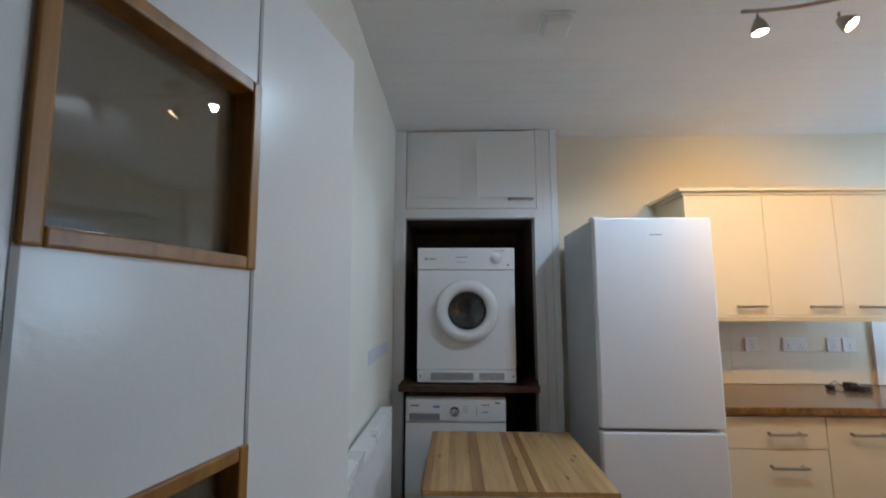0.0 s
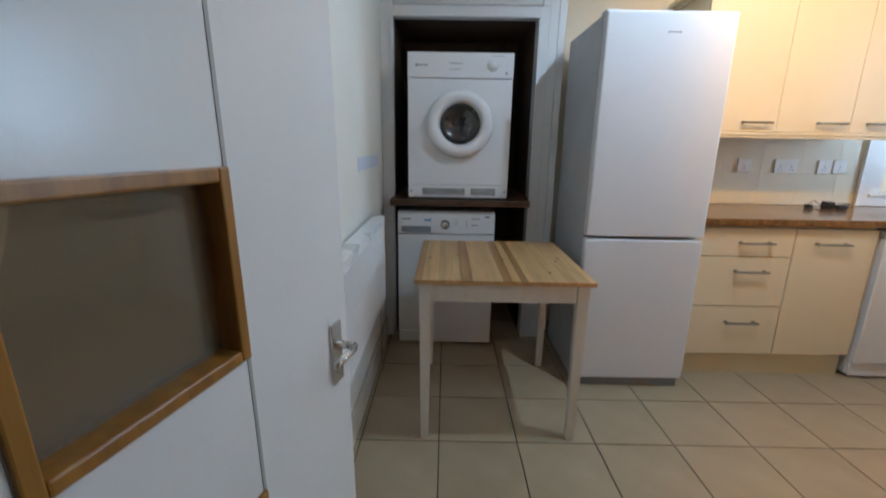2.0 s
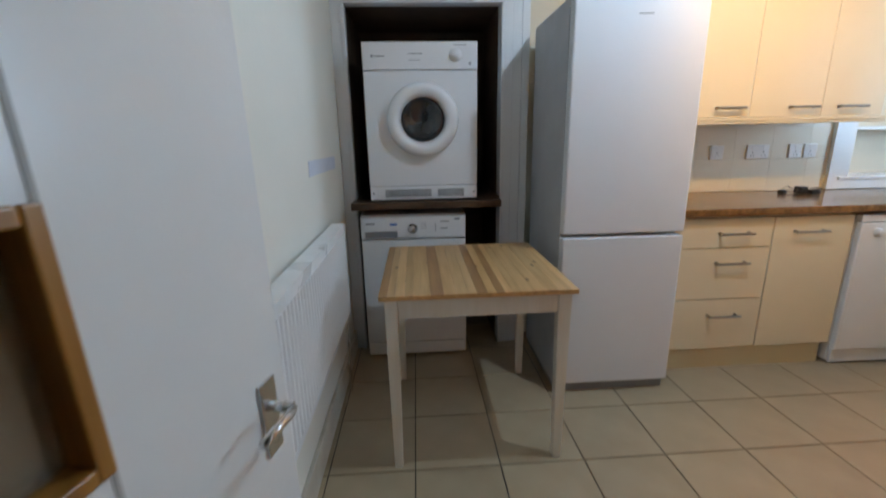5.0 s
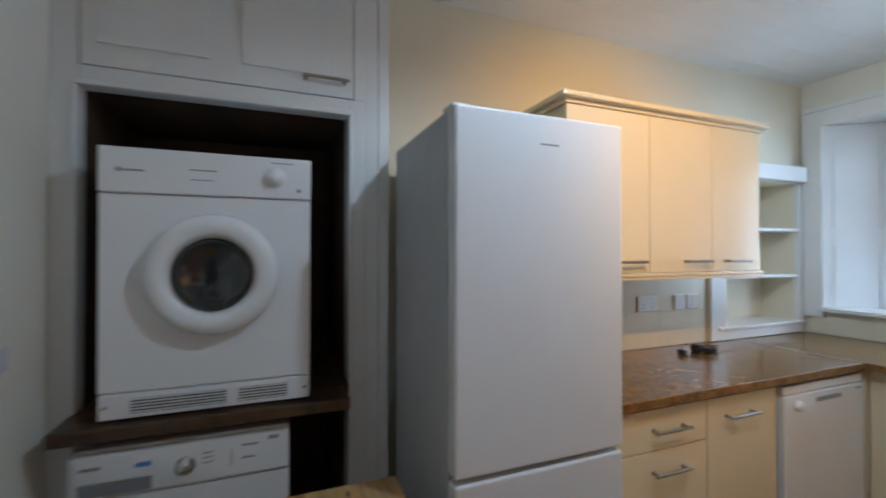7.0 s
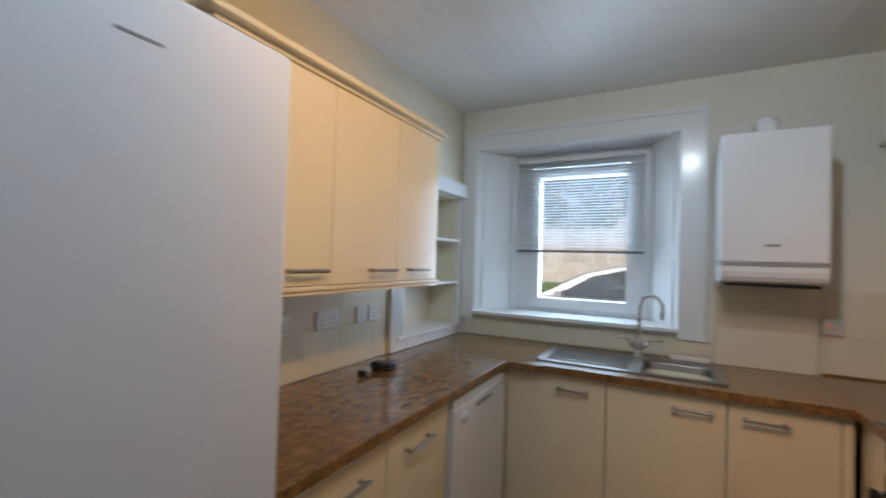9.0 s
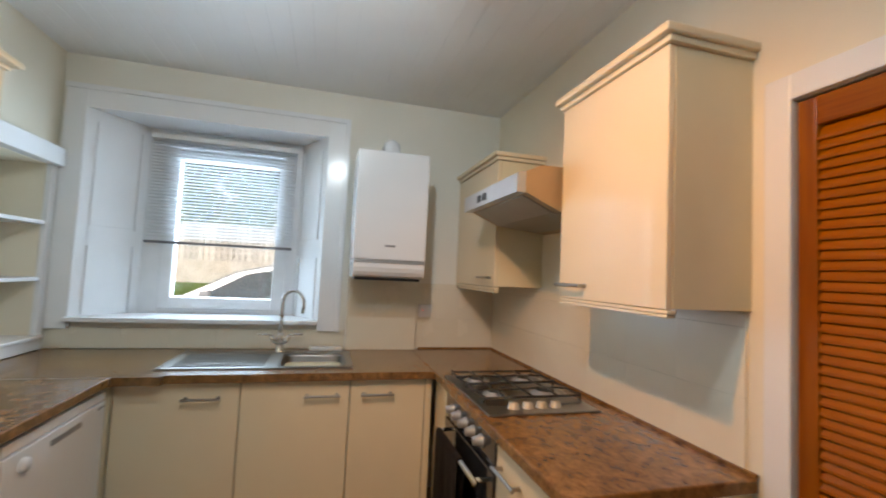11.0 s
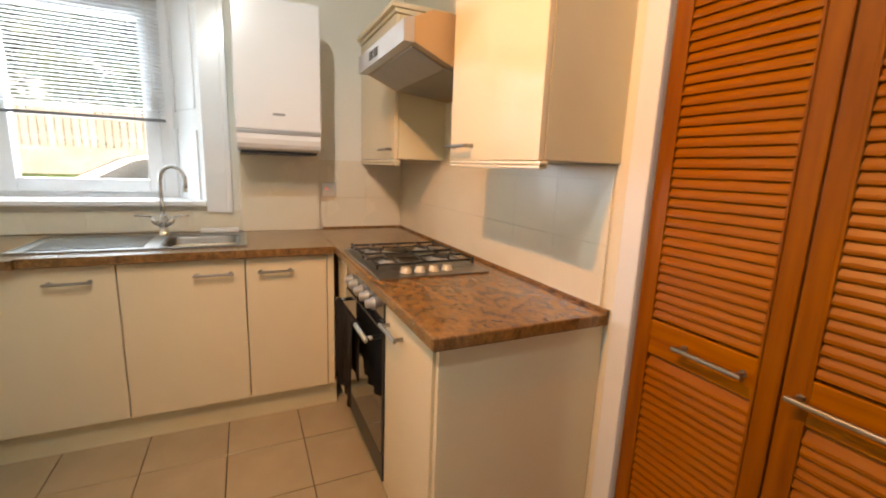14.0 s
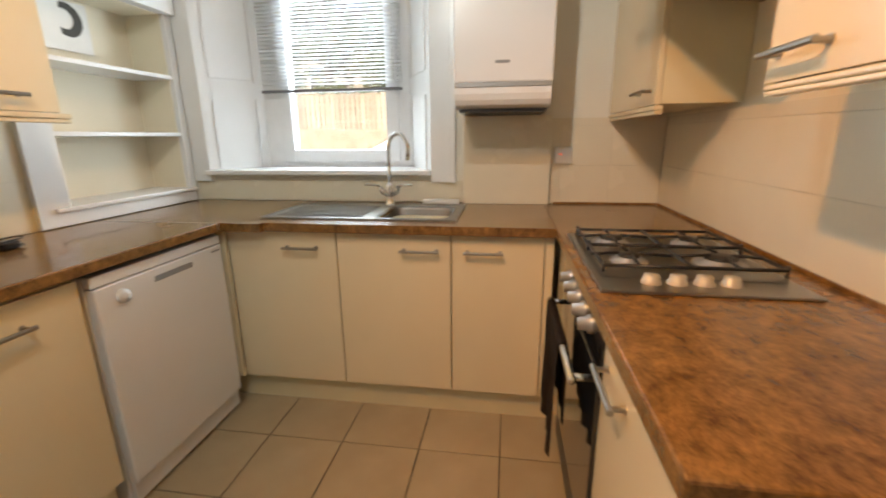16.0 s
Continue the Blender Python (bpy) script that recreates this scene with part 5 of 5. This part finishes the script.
# house across the road
M_HOUSE = material("pale harled house wall", (0.66, 0.64, 0.60), 0.9, second=(0.6, 0.58, 0.54), scale=4, bump=0.5, bump_scale=60)
M_ROOF = material("slate roof", (0.12, 0.12, 0.13), 0.7, second=(0.08, 0.08, 0.09), scale=8)
hs = thing("house", "pale harled two-storey house behind the trees", "house", (26, 8, 0))
part("wall", box(24, 32, 0, 22, -0.02, 5.6), M_HOUSE, hs)
bm = bmesh.new()
prism(bm, [(23.6, 5.6), (32.4, 5.6), (28, 8.6)], "y", -0.3, 22.3)
part("roof", bm, M_ROOF, hs)
for wy_ in (3.0, 7.0, 11.0, 15.0, 19.0):
    for wz_ in (0.9, 3.6):
        bm = bmesh.new()
        ring(bm, 23.93, 23.998, wy_ - 0.6, wy_ + 0.6, wz_, wz_ + 1.3, 0.09, bevel=0)
        w_ = part("window", bm, M_UPVC, hs)
        part("pane", box(23.95, 23.96, wy_ - 0.5, wy_ + 0.5, wz_ + 0.1, wz_ + 1.2), M_CARG, w_)
# parked car, nose to larger y
car = thing("parked_car", "silver hatchback parked on the road outside the window", "car", (8.4, 1.7, 0))
cx0, cx1 = 7.55, 9.25
side = [(4.6, 0.28), (4.63, 0.55), (4.5, 0.74), (3.95, 0.86), (3.5, 0.92), (2.75, 1.34), (2.3, 1.45), (1.3, 1.48), (0.3, 1.40), (-0.1, 1.18), (-0.22, 0.8), (-0.2, 0.3)]
bm = bmesh.new()
nS = len(side)
cols = []
for u in (0, 0.06, 0.5, 0.94, 1.0):
    col = []
    for (yy, zz) in side:
        tum = max(0.0, zz - 0.9) * 0.32
        xx = cx0 + tum + (cx1 - cx0 - 2 * tum) * u
        edge = 0.03 if u in (0, 1.0) else 0
        col.append(bm.verts.new((xx, yy, zz - edge * (1 if zz > 1.0 else 0))))
    cols.append(col)
for a_, b_ in zip(cols, cols[1:]):
    for k in range(nS):
        bm.faces.new((a_[k], a_[(k + 1) % nS], b_[(k + 1) % nS], b_[k]))
bm.faces.new(cols[0])
bm.faces.new(cols[-1][::-1])
part("body", bm, M_CAR, car)
for poly in ([(3.2, 0.96), (2.65, 1.285), (2.2, 1.385), (1.62, 1.40), (1.62, 0.96)], [(1.54, 0.96), (1.54, 1.40), (0.9, 1.40), (0.3, 1.34), (0.15, 0.98)]):
    bm = bmesh.new()
    lo_ = [bm.verts.new((cx0 + max(0, z_ - 0.9) * 0.32 - 0.012, y_, z_)) for y_, z_ in poly]
    hi_ = [bm.verts.new((cx0 + max(0, z_ - 0.9) * 0.32 + 0.02, y_, z_)) for y_, z_ in poly]
    bm.faces.new(lo_)
    bm.faces.new(hi_[::-1])
    for k in range(len(poly)):
        k2 = (k + 1) % len(poly)
        bm.faces.new((lo_[k], lo_[k2], hi_[k2], hi_[k]))
    part("side_window", bm, M_CARG, car, "dark side window")
bm = bmesh.new()
vs = [(cx0 + 0.12, 3.46, 0.945), (cx1 - 0.12, 3.46, 0.945), (cx1 - 0.24, 2.79, 1.32), (cx0 + 0.24, 2.79, 1.32)]
v1 = [bm.verts.new((p[0], p[1] + 0.004, p[2] + 0.008)) for p in vs]
v2 = [bm.verts.new((p[0], p[1] - 0.02, p[2] - 0.02)) for p in vs]
bm.faces.new(v1)
bm.faces.new(v2[::-1])
for k in range(4):
    bm.faces.new((v1[k], v1[(k + 1) % 4], v2[(k + 1) % 4], v2[k]))
part("windscreen", bm, M_CARG, car, "dark windscreen")
for wy_ in (3.75, 0.65):
    for xx in (cx0 - 0.01, cx1 - 0.19):
        bm = bmesh.new()
        lathe(bm, (xx, wy_, 0.315), (1, 0, 0), [(0, 0.03), (0.2, 0.02), (0.22, 0), (0.31, 0.0), (0.32, 0.02), (0.32, 0.18), (0.31, 0.2), (0, 0.2)], 28)
        w_ = part("wheel", bm, M_TYRE, car, "black tyre")
        bm = bmesh.new()
        lathe(bm, (xx - 0.004, wy_, 0.315), (1, 0, 0), [(0, 0.0), (0.05, 0.0), (0.2, 0.015), (0.21, 0.0), (0.21, 0.02), (0, 0.03)], 20)
        part("rim", bm, M_ALU, w_, "silver wheel rim")
bm = bmesh.new()
rod(bm, (cx0 - 0.09, 3.1, 1.0), (cx0 + 0.05, 3.1, 0.98), 0.03, 8)
cube(bm, cx0 - 0.2, cx0 - 0.04, 3.04, 3.16, 0.93, 1.07, 0.02)
part("door_mirror", bm, M_CAR, car)

# ---- tiles: wall tiles, then floor tiles ----
TW, TH, TT = 0.25, 0.20, 0.008


def wall_tiles(wall_name, u0, u1, z0, z1, plane, axis, skip=(), mat=None):
    base = bpy.data.objects[wall_name]
    me = bpy.data.meshes
    cache = {}
    z = z0
    while z < z1 - 0.01:
        zt = min(z + TH, z1)
        u = u0
        while u < u1 - 0.01:
            ut = min(u + TW, u1)
            key = (round(ut - u, 3), round(zt - z, 3))
            if key not in cache:
                bm = bmesh.new()
                g_ = 0.0003
                if axis == "y-":
                    cube(bm, g_, key[0] - g_, -TT, 0.0, g_, key[1] - g_, 0.0004, 1)
                elif axis == "y+":
                    cube(bm, g_, key[0] - g_, 0.0, TT, g_, key[1] - g_, 0.0004, 1)
                else:
                    cube(bm, -TT, 0.0, g_, key[0] - g_, g_, key[1] - g_, 0.0004, 1)
                m_ = me.new("tile")
                bm.to_mesh(m_)
                bm.free()
                m_.materials.append(M_TILEW)
                cache[key] = m_
            o = new("tile", cache[key])
            o.parent = base
            o.location = (u, plane, z) if axis != "x-" else (plane, u, z)
            u = ut
        z = zt


wall_tiles("wall_north", 1.49, 2.884, WTZ + 0.003, 1.37, YN, "y-")
wall_tiles("wall_south", 1.905, XE - 0.01, WTZ + 0.003, 1.365, YS, "y+")
wall_tiles("wall_east", YS + 0.009, 0.928, WTZ + 0.003, 1.365, XE, "x-")
wall_tiles("wall_east", 1.39, 3.0, WTZ + 0.003, 1.040, XE, "x-")

FT, FTY = 0.346, 0.339
FX, FY = 0.183, 1.146
fl_base = bpy.data.objects["floor_base"]
cache = {}
spots = [(i, j) for i in range(-2, 12) for j in range(-3, 9)]
for i, j in spots:
    x0, y0 = FX + i * FT, FY + j * FTY
    a0, a1, b0_, b1_ = max(x0, -0.34), min(x0 + FT, XE), max(y0, 0.245), min(y0 + FTY, 3.6)
    if a1 - a0 < 0.02 or b1_ - b0_ < 0.02:
        continue
    key = (round(a1 - a0, 3), round(b1_ - b0_, 3))
    if key not in cache:
        m_ = bpy.data.meshes.new("tile")
        bm = bmesh.new()
        cube(bm, 0.0025, key[0] - 0.0025, 0.0025, key[1] - 0.0025, -0.006, 0.0, 0.0012, 1)
        bm.to_mesh(m_)
        bm.free()
        m_.materials.append(M_FLOOR)
        cache[key] = m_
    o = new("tile", cache[key])
    o.parent = fl_base
    o.location = (a0, b0_, 0)
